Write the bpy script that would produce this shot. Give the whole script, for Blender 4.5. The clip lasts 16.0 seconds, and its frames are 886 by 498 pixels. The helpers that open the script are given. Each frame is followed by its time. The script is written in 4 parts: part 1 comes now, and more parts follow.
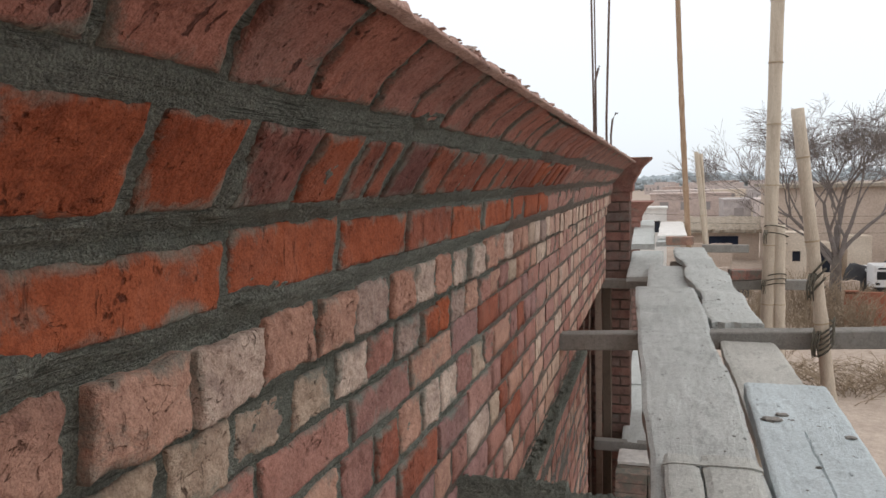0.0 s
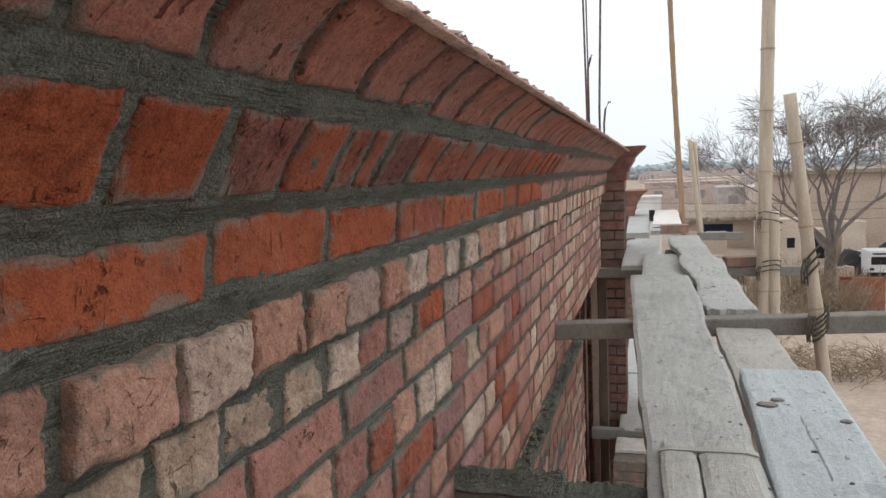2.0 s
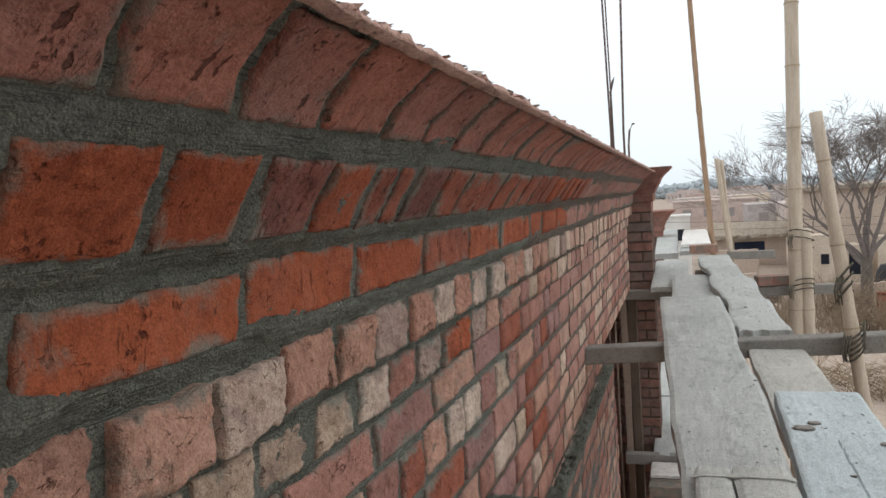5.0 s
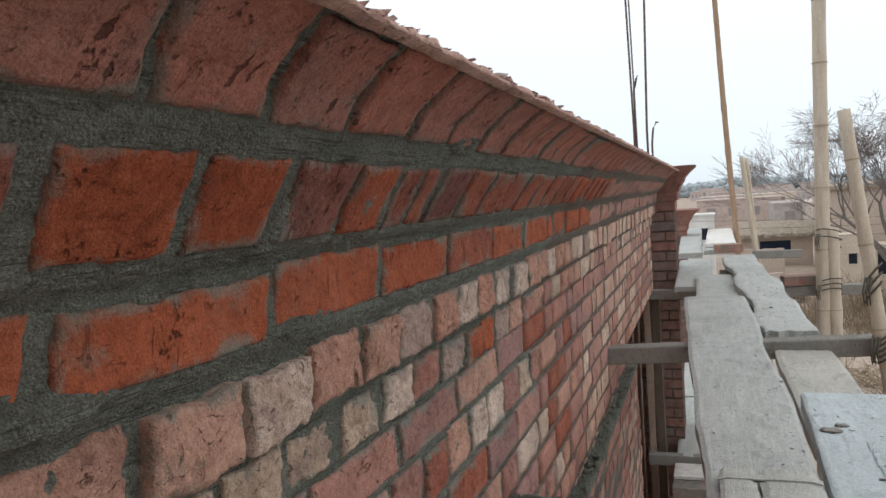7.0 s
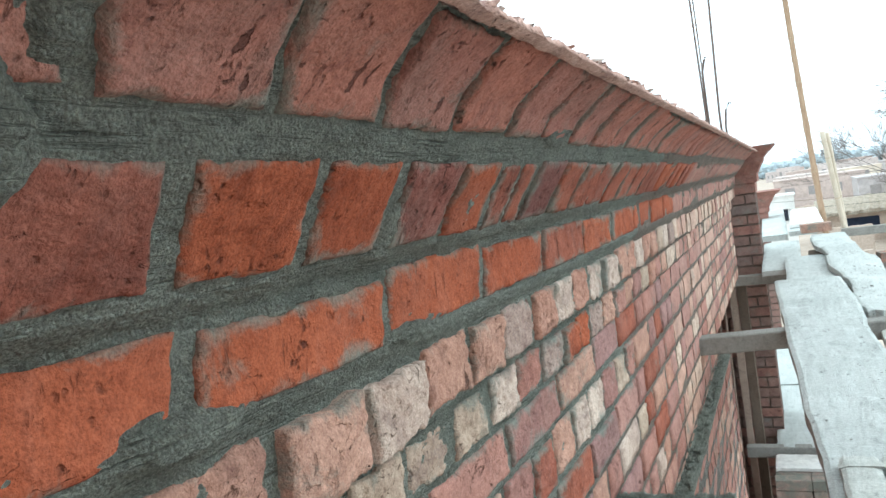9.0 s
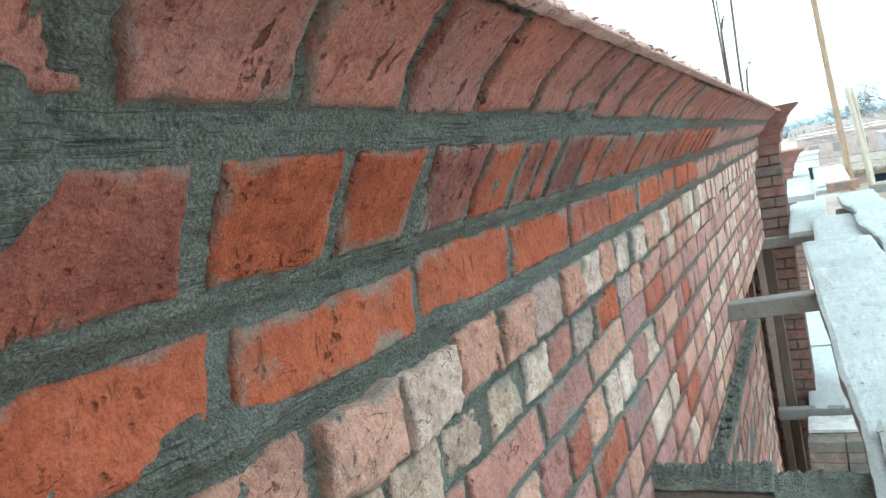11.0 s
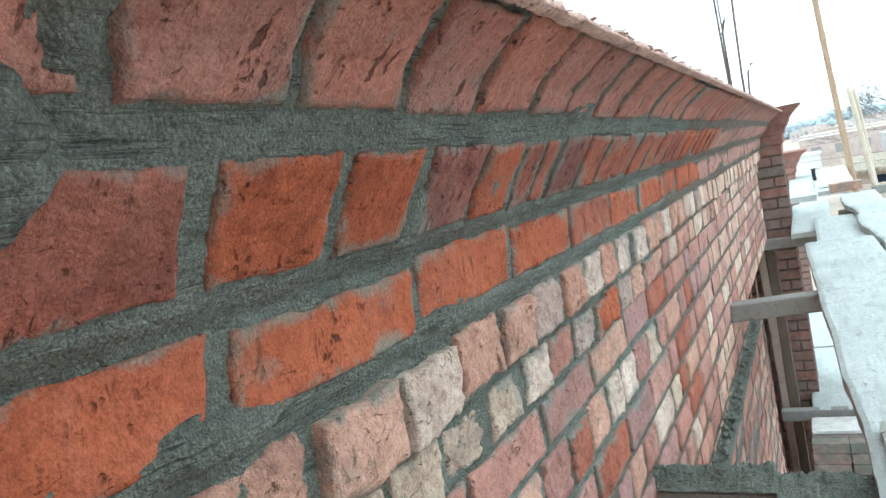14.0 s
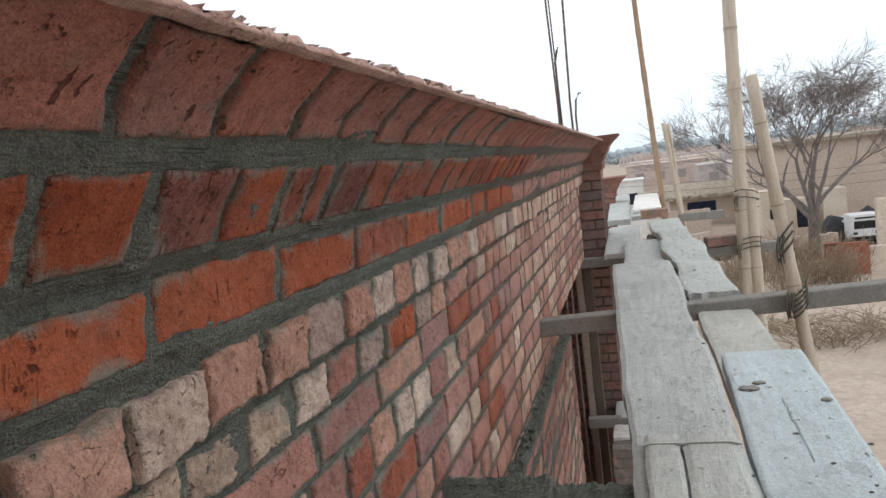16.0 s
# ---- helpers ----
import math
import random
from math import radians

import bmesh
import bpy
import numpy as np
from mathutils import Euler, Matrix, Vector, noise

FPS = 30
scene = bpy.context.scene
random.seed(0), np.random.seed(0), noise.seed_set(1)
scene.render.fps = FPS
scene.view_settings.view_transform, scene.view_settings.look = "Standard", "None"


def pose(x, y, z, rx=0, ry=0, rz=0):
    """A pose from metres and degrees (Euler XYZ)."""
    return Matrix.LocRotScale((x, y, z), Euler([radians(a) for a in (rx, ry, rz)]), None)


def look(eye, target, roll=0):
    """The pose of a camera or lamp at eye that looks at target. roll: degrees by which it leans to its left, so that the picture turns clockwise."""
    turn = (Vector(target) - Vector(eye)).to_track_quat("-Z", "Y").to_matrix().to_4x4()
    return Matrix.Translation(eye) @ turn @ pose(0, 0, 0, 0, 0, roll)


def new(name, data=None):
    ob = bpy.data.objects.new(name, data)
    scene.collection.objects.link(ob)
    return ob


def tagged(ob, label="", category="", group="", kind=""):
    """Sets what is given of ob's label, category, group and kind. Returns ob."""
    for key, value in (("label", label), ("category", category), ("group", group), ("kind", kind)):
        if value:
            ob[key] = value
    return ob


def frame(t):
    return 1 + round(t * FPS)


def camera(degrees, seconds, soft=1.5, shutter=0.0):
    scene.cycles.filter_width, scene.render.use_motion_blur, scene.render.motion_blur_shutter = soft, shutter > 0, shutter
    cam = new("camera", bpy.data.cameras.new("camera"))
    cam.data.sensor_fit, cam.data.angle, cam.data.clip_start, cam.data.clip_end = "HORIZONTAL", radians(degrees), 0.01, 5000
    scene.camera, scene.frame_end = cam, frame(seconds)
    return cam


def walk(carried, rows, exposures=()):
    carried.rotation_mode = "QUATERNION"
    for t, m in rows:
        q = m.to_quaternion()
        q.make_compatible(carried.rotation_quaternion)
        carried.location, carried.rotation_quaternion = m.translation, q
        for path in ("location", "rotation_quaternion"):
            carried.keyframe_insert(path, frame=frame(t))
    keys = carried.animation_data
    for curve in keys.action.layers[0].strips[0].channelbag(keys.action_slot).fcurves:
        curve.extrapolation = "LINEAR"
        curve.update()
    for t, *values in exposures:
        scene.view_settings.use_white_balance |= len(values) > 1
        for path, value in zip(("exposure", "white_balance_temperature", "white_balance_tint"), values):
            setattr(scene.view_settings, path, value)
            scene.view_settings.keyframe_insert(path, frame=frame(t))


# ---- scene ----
EXPOSURES = [(0, 0.13, 6700, 12), (3, 0.20, 6600, 10), (7.2, 0.15, 6450, 9), (7.8, 0.03, 6400, 9), (8.2, 0.1, 6400, 9), (8.6, 0.9, 6150, 4), (9.0, 1.25, 5750, -4), (11.5, 1.40, 5450, -8), (12.0, 1.42, 5450, -8), (14.6, 1.42, 5700, -4), (15.0, 1.03, 6200, 6), (15.5, 0.62, 6400, 9), (16, 0.30, 6400, 9)]
cam = camera(63.1, 16.0, soft=1.5)
PATH = [
    (0, (0.3720, -0.0050, 6.6289), (-0.2015, 1.9024, 6.4473), -1.43),
    (0.5, (0.3737, -0.0020, 6.6247), (-0.1983, 1.9037, 6.4220), -1.84),
    (1, (0.3735, 0.0040, 6.6218), (-0.1910, 1.9100, 6.4013), -1.65),
    (1.5, (0.3744, 0.0040, 6.6207), (-0.1791, 1.9132, 6.4003), -1.76),
    (2, (0.3756, 0.0040, 6.6236), (-0.1864, 1.9127, 6.4210), -2.35),
    (2.5, (0.3796, 0.0030, 6.6233), (-0.1827, 1.9123, 6.4278), -2.64),
    (3, (0.3787, 0.0010, 6.6243), (-0.2086, 1.9032, 6.4328), -3.03),
    (3.5, (0.3772, -0.0050, 6.6305), (-0.2413, 1.8915, 6.4857), -3.49),
    (4, (0.3833, -0.0050, 6.6320), (-0.2197, 1.8969, 6.4939), -3.50),
    (6.5, (0.3798, -0.0160, 6.6383), (-0.3149, 1.8556, 6.5177), -4.33),
    (7, (0.3807, -0.0150, 6.6372), (-0.3079, 1.8582, 6.5080), -3.94),
    (7.5, (0.3776, -0.0240, 6.6605), (-0.4238, 1.8081, 6.6257), -9.32),
    (8, (0.3549, -0.0330, 6.6523), (-0.5330, 1.7587, 6.6134), -9.03),
    (8.5, (0.3403, -0.0200, 6.6334), (-0.5323, 1.7770, 6.5361), -7.85),
    (9, (0.3444, -0.0200, 6.6351), (-0.5193, 1.7812, 6.5371), -8.36),
    (11.5, (0.3351, -0.0130, 6.6439), (-0.5970, 1.7489, 6.4801), -11.29),
    (12, (0.3351, -0.0130, 6.6439), (-0.6009, 1.7469, 6.4805), -11.29),
    (12.5, (0.3371, -0.0160, 6.6437), (-0.6089, 1.7397, 6.4932), -11.47),
    (13, (0.3370, -0.0170, 6.6427), (-0.6217, 1.7325, 6.5011), -11.56),
    (13.5, (0.3382, -0.0170, 6.6447), (-0.6254, 1.7295, 6.4985), -11.35),
    (14, (0.3379, -0.0130, 6.6417), (-0.5902, 1.7523, 6.4926), -11.20),
    (14.5, (0.3499, 0.0010, 6.6407), (-0.4460, 1.8272, 6.4629), -9.85),
    (15, (0.3808, 0.0190, 6.6382), (-0.2257, 1.9135, 6.4303), -7.22),
    (15.5, (0.4016, 0.0170, 6.6476), (-0.1569, 1.9261, 6.4397), -6.75),
    (16, (0.4159, 0.0170, 6.6504), (-0.1145, 1.9342, 6.4433), -7.07),
]
walk(cam, [(t, look(eye, target, roll)) for t, eye, target, roll in PATH], EXPOSURES)

# ---- world, sun, exposure ----
world = bpy.data.worlds.new("overcast_sky")
scene.world = world
world.use_nodes = True
wt = world.node_tree
wt.nodes.clear()
sky = wt.nodes.new("ShaderNodeTexSky")
sky.sky_type = "NISHITA"
sky.sun_disc = False
sky.sun_elevation = radians(48)
sky.sun_rotation = radians(75)
sky.altitude = 200
sky.air_density = 1.0
sky.dust_density = 2.0
sky.ozone_density = 1.0
# cloud veil: the clear sky shines weakly through an even white layer
veil = wt.nodes.new("ShaderNodeMix")
veil.data_type = "RGBA"
veil.inputs[0].default_value = 0.80
# overcast layer, dimmer and bluer towards the horizon than overhead
way = wt.nodes.new("ShaderNodeTexCoord")
up = wt.nodes.new("ShaderNodeSeparateXYZ")
layer = wt.nodes.new("ShaderNodeValToRGB")
layer.color_ramp.elements[0].position = 0.0
layer.color_ramp.elements[0].color = (0.69, 0.77, 0.85, 1)
layer.color_ramp.elements[1].position = 0.42
layer.color_ramp.elements[1].color = (1.0, 1.0, 1.0, 1)
bright = wt.nodes.new("ShaderNodeVectorMath")
bright.operation = "SCALE"
bright.inputs["Scale"].default_value = 10.6
wt.links.new(way.outputs["Generated"], up.inputs[0])
wt.links.new(up.outputs[2], layer.inputs["Fac"])
wt.links.new(layer.outputs["Color"], bright.inputs[0])
wt.links.new(bright.outputs["Vector"], veil.inputs[7])
bg = wt.nodes.new("ShaderNodeBackground")
bg.inputs["Strength"].default_value = 0.118
wo = wt.nodes.new("ShaderNodeOutputWorld")
wt.links.new(sky.outputs[0], veil.inputs[6])
wt.links.new(veil.outputs[2], bg.inputs["Color"])
wt.links.new(bg.outputs[0], wo.inputs["Surface"])

sun_data = bpy.data.lights.new("sun", "SUN")
sun_data.energy = 0.25
sun_data.angle = radians(30)
sun_data.color = (1.0, 0.96, 0.9)
sun = new("sun", sun_data)
# sun stands to the right of the wall and a little ahead
sun.matrix_world = look((30, 8, 30), (0, 2, 6))

# ---- helpers of the scene ----
rng = random.Random(7)


def nz(x, y=0.0, z=0.0, s=1.0):
    return noise.noise(Vector((x * s, y * s, z * s)))


def mesh_of(name, bm, material, smooth=False):
    me = bpy.data.meshes.new(name)
    bm.to_mesh(me)
    bm.free()
    if material:
        me.materials.append(material)
    if smooth:
        for p in me.polygons:
            p.use_smooth = True
    return me


def part(name, bm, material, parent, label="", smooth=False):
    ob = new(name, mesh_of(name, bm, material, smooth))
    ob.parent = parent
    if label:
        tagged(ob, label)
    return ob


def thing(name, label, category, group="", kind="", at=(0, 0, 0)):
    ob = new(name)
    ob.empty_display_size = 0.1
    ob.location = at
    return tagged(ob, label, category, group, kind)


def solid(name, bm, material, label, category, group="", kind="", smooth=False):
    ob = new(name, mesh_of(name, bm, material, smooth))
    return tagged(ob, label, category, group, kind)


def box(bm, x0, x1, y0, y1, z0, z1, bevel=0.0):
    """A box between two corners, with bevelled edges."""
    r = bmesh.ops.create_cube(bm, size=1.0)
    for v in r["verts"]:
        v.co = Vector(((x0 + x1) / 2 + v.co.x * (x1 - x0), (y0 + y1) / 2 + v.co.y * (y1 - y0), (z0 + z1) / 2 + v.co.z * (z1 - z0)))
    if bevel:
        es = {e for v in r["verts"] for e in v.link_edges}
        bmesh.ops.bevel(bm, geom=list(es), offset=bevel, segments=2, profile=0.7, affect="EDGES")


def tube(bm, pts, radii, sides=8, cap=True):
    """A tapered tube through points."""
    rings = []
    n = len(pts)
    for i, p in enumerate(pts):
        a = Vector(pts[min(i + 1, n - 1)]) - Vector(pts[max(i - 1, 0)])
        a.normalize()
        u = a.orthogonal().normalized() if abs(a.z) < 0.9 else a.cross(Vector((0, 1, 0))).normalized()
        w = a.cross(u)
        rings.append([bm.verts.new(Vector(p) + radii[i] * (u * math.cos(6.2832 * k / sides) + w * math.sin(6.2832 * k / sides))) for k in range(sides)])
    for a, b in zip(rings, rings[1:]):
        for k in range(sides):
            bm.faces.new((a[k], a[(k + 1) % sides], b[(k + 1) % sides], b[k]))
    if cap:
        bm.faces.new(rings[0][::-1])
        bm.faces.new(rings[-1])


# ---- materials ----
def nodes_of(name, rough=0.9, spec=0.25):
    m = bpy.data.materials.new(name)
    m.use_nodes = True
    nt = m.node_tree
    b = nt.nodes["Principled BSDF"]
    b.inputs["Roughness"].default_value = rough
    b.inputs["Specular IOR Level"].default_value = spec
    return m, nt, b


def ramp(nt, fac, stops, interp="LINEAR"):
    r = nt.nodes.new("ShaderNodeValToRGB")
    r.color_ramp.interpolation = interp
    el = r.color_ramp.elements
    while len(el) < len(stops):
        el.new(0.5)
    for e, (p, c) in zip(el, stops):
        e.position = p
        e.color = (*c, 1) if len(c) == 3 else c
    nt.links.new(fac, r.inputs["Fac"])
    return r.outputs["Color"]


def tex(nt, kind, scale, detail=4.0, rough=0.6, coord=None, dist=0.0):
    n = nt.nodes.new("ShaderNodeTex" + kind)
    n.inputs["Scale"].default_value = scale
    if kind == "Noise":
        n.inputs["Detail"].default_value = detail
        n.inputs["Roughness"].default_value = rough
        n.inputs["Distortion"].default_value = dist
    if coord is not None:
        nt.links.new(coord, n.inputs["Vector"])
    return n


def coords(nt, scale=(1, 1, 1)):
    """World-size coordinates that do not depend on an object's place."""
    g = nt.nodes.new("ShaderNodeNewGeometry")
    mp = nt.nodes.new("ShaderNodeMapping")
    mp.inputs["Scale"].default_value = scale
    nt.links.new(g.outputs["Position"], mp.inputs["Vector"])
    return mp.outputs["Vector"]


def mix(nt, fac, a, b, mode="MIX"):
    n = nt.nodes.new("ShaderNodeMix")
    n.data_type, n.blend_type = "RGBA", mode
    for sock, v in ((n.inputs[0], fac), (n.inputs[6], a), (n.inputs[7], b)):
        if isinstance(v, (int, float)):
            sock.default_value = v
        elif isinstance(v, tuple):
            sock.default_value = (*v, 1)
        else:
            nt.links.new(v, sock)
    return n.outputs[2]


def math_node(nt, op, a, b=0.0):
    n = nt.nodes.new("ShaderNodeMath")
    n.operation = op
    for sock, v in zip(n.inputs, (a, b)):
        if isinstance(v, (int, float)):
            sock.default_value = v
        else:
            nt.links.new(v, sock)
    return n.outputs[0]


def bump(nt, b, height, strength=0.5, distance=0.01, onto=None):
    n = nt.nodes.new("ShaderNodeBump")
    n.inputs["Strength"].default_value = strength
    n.inputs["Distance"].default_value = distance
    nt.links.new(height, n.inputs["Height"])
    if onto is not None:
        nt.links.new(onto, n.inputs["Normal"])
    nt.links.new(n.outputs[0], b.inputs["Normal"])
    return n.outputs[0]


def band(nt, fac, lo, hi, top=1.0, low=0.0):
    """A soft step between two values, as a grey."""
    return ramp(nt, fac, [(lo, (low, low, low)), (hi, (top, top, top))])


def brick_material(name, hues, smear=0.5, islands=False, cracks=0.3, scrape=0.2, dust=0.5, rim=0.19, pits=0.7, blowholes=False):
    """Fired clay: hue by brick, mottling, dusty film, pits, scrapes and cement wiped over the face."""
    m, nt, b = nodes_of(name, 0.9, 0.15)
    co = coords(nt)
    if islands:
        rnd = nt.nodes.new("ShaderNodeNewGeometry").outputs["Random Per Island"]
    else:
        rnd = nt.nodes.new("ShaderNodeObjectInfo").outputs["Random"]
    step = 1.0 / len(hues)
    base = ramp(nt, rnd, [(i * step + step / 2, h) for i, h in enumerate(hues)])
    mott = tex(nt, "Noise", 15, 9, 0.7, co, 0.5).outputs["Fac"]
    base = mix(nt, 1.0, base, ramp(nt, mott, [(0.3, (0.55, 0.52, 0.56)), (0.47, (0.95, 0.94, 0.94)), (0.7, (1.25, 1.3, 1.32))]), "MULTIPLY")
    film = tex(nt, "Noise", 8, 7, 0.68, coords(nt, (1, 1.3, 0.8)), 0.9).outputs["Fac"]
    base = mix(nt, band(nt, film, 0.46, 0.68, 0.75 * dust), base, (0.27, 0.165, 0.14))
    # clay grain, its contrast also standing in for shade in tiny hollows
    grain = tex(nt, "Noise", 480, 4, 0.6, co).outputs["Fac"]
    base = mix(nt, 1.0, base, ramp(nt, grain, [(0.34, (0.78, 0.77, 0.77)), (0.5, (1, 1, 1)), (0.64, (1.16, 1.16, 1.16))]), "MULTIPLY")
    speck = tex(nt, "Noise", 130, 4, 0.6, co).outputs["Fac"]
    base = mix(nt, 1.0, base, ramp(nt, speck, [(0.34, (0.84, 0.81, 0.81)), (0.48, (1, 1, 1)), (0.66, (1.08, 1.09, 1.09))]), "MULTIPLY")
    # scrapes drawn down the face
    st = tex(nt, "Noise", 1.0, 5, 0.7, coords(nt, (70, 150, 30)), 0.6).outputs["Fac"]
    stw = tex(nt, "Noise", 20, 3, 0.6, co).outputs["Fac"]
    scr = math_node(nt, "MULTIPLY", band(nt, st, 0.58, 0.66), band(nt, stw, 0.62 - 0.3 * scrape, 0.72 - 0.3 * scrape))
    base = mix(nt, math_node(nt, "MULTIPLY", scr, 0.7), base, (0.06, 0.035, 0.03))
    # hairline cracks of uneven width
    long = cracks > 1
    warp = tex(nt, "Noise", 1.0, 3 if long else 4, 0.55, coords(nt, (18, 13, 24) if long else (30, 17, 36)), 0.8 if long else 0.4).outputs["Fac"]
    fine = tex(nt, "Noise", 150, 4, 0.65, co).outputs["Fac"]
    line = math_node(nt, "ADD", math_node(nt, "ABSOLUTE", math_node(nt, "SUBTRACT", warp, 0.5)), math_node(nt, "MULTIPLY", math_node(nt, "SUBTRACT", fine, 0.42), 0.05))
    where = tex(nt, "Noise", 24, 3, 0.6, co).outputs["Fac"]
    crack = math_node(nt, "MULTIPLY", ramp(nt, line, [(0.001, (1, 1, 1)), (0.006 if long else 0.012, (0, 0, 0))]), band(nt, where, 0.62 - 0.16 * cracks, 0.70 - 0.12 * cracks))
    base = mix(nt, math_node(nt, "MULTIPLY", crack, 0.6), base, (0.07, 0.03, 0.022))
    # pits, the shade inside them put into the colour
    pit = tex(nt, "Voronoi", 185, coord=coords(nt, (1.2, 1, 0.7)))
    keep = tex(nt, "Noise", 48, 3, 0.6, co).outputs["Fac"]
    hole = math_node(nt, "MULTIPLY", ramp(nt, math_node(nt, "ADD", pit.outputs["Distance"], math_node(nt, "MULTIPLY", math_node(nt, "SUBTRACT", fine, 0.5), 1.0)), [(0.10, (1, 1, 1)), (0.42, (0, 0, 0))]), band(nt, keep, 0.57, 0.68))
    big = tex(nt, "Voronoi", 52, coord=coords(nt, (1.5, 1.2, 0.5)))
    keep2 = tex(nt, "Noise", 33, 3, 0.6, co).outputs["Fac"]
    hole2 = math_node(nt, "MULTIPLY", ramp(nt, math_node(nt, "ADD", big.outputs["Distance"], math_node(nt, "MULTIPLY", math_node(nt, "SUBTRACT", fine, 0.5), 1.6)), [(0.12, (1, 1, 1)), (0.26, (0, 0, 0))]), band(nt, keep2, 0.60, 0.68))
    hole = math_node(nt, "MULTIPLY", math_node(nt, "MAXIMUM", hole, hole2), 0.75)
    if blowholes:
        for (px, py, pz), (sy, sz) in BLOWHOLES:
            g = nt.nodes.new("ShaderNodeNewGeometry")
            mp = nt.nodes.new("ShaderNodeMapping")
            mp.inputs["Scale"].default_value = (1 / 0.03, 1 / sy, 1 / sz)
            mp.inputs["Location"].default_value = (-px / 0.03, -py / sy, -pz / sz)
            nt.links.new(g.outputs["Position"], mp.inputs["Vector"])
            ln = nt.nodes.new("ShaderNodeVectorMath")
            ln.operation = "LENGTH"
            nt.links.new(mp.outputs["Vector"], ln.inputs[0])
            far = math_node(nt, "ADD", ln.outputs["Value"], math_node(nt, "MULTIPLY", math_node(nt, "SUBTRACT", fine, 0.5), 3.2))
            hole = math_node(nt, "MAXIMUM", hole, ramp(nt, far, [(0.65, (1, 1, 1)), (1.0, (0, 0, 0))]))
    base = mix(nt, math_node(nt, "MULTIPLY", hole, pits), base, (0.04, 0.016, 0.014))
    # cement wiped over the face
    sm = tex(nt, "Noise", 14, 9, 0.74, co, 0.6).outputs["Fac"]
    if islands:
        rim = 0.0
    at = nt.nodes.new("ShaderNodeAttribute")
    at.attribute_name = "rim"
    edge = math_node(nt, "MULTIPLY", math_node(nt, "SUBTRACT", 1.0, at.outputs["Fac"]), rim)
    wide = tex(nt, "Noise", 7, 4, 0.6, co, 0.3).outputs["Fac"]
    cover = math_node(nt, "ADD", math_node(nt, "ADD", sm, math_node(nt, "MULTIPLY", math_node(nt, "SUBTRACT", wide, 0.5), 0.35)), edge)
    smf = ramp(nt, cover, [(0.62 - 0.06 * smear, (0, 0, 0)), (0.68, (0.5, 0.5, 0.5)), (0.8, (0.95, 0.95, 0.95))])
    cem = mix(nt, 1.0, (0.185, 0.196, 0.17), ramp(nt, grain, [(0.34, (0.78, 0.78, 0.78)), (0.5, (1, 1, 1)), (0.66, (1.22, 1.22, 1.2))]), "MULTIPLY")
    base = mix(nt, smf, base, cem)
    nt.links.new(base, b.inputs["Base Color"])
    h = math_node(nt, "ADD", math_node(nt, "MULTIPLY", grain, 0.2), math_node(nt, "MULTIPLY", fine, 0.75))
    h = math_node(nt, "SUBTRACT", h, math_node(nt, "MULTIPLY", hole, 1.6 * pits))
    h = math_node(nt, "SUBTRACT", h, math_node(nt, "ADD", math_node(nt, "MULTIPLY", crack, 0.9), math_node(nt, "MULTIPLY", scr, 0.9)))
    bump(nt, b, h, 1.0, 0.0045)
    return m


# single deep blowholes, inner shade drawn in colour: place, half size along and up
BLOWHOLES = [((0.134, 0.331, 6.716), (0.0032, 0.010)), ((0.131, 0.234, 6.720), (0.0034, 0.006)), ((0.125, 0.248, 6.707), (0.0022, 0.004)), ((0.133, 0.345, 6.718), (0.0022, 0.006)),
             ((0.034, 0.384, 6.559), (0.0034, 0.0034)), ((0.128, 0.452, 6.712), (0.003, 0.005))]
RED = [(0.31, 0.15, 0.12), (0.37, 0.19, 0.152), (0.28, 0.148, 0.13), (0.37, 0.205, 0.17), (0.33, 0.178, 0.15)]
PALE = [(0.50, 0.335, 0.26), (0.55, 0.44, 0.345), (0.45, 0.28, 0.215), (0.53, 0.42, 0.335), (0.48, 0.31, 0.245)]
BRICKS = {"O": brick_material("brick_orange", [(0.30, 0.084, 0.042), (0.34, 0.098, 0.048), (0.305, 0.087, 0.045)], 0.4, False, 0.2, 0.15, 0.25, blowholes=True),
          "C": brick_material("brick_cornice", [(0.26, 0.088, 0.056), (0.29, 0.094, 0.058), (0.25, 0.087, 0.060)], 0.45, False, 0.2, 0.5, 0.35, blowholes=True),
          # dusty upper course, also lightened in colour for weak ground bounce
          "U": brick_material("brick_dusty_bounce", [(0.37, 0.165, 0.125), (0.40, 0.172, 0.128), (0.35, 0.162, 0.13)], 0.4, False, 0.2, 0.35, 1.0, blowholes=True),
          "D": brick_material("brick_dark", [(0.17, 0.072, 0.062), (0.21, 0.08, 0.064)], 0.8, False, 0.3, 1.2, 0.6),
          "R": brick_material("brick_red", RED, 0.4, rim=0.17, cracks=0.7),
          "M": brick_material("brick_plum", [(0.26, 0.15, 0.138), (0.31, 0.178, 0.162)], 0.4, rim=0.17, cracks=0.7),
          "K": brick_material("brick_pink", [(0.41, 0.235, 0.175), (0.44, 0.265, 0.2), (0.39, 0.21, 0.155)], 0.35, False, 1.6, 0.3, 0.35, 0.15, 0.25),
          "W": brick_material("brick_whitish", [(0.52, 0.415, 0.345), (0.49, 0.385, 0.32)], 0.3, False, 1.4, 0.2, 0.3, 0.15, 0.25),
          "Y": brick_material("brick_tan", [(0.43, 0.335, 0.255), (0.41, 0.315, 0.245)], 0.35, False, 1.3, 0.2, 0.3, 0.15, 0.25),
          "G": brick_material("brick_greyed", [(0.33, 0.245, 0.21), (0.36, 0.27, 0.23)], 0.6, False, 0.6)}
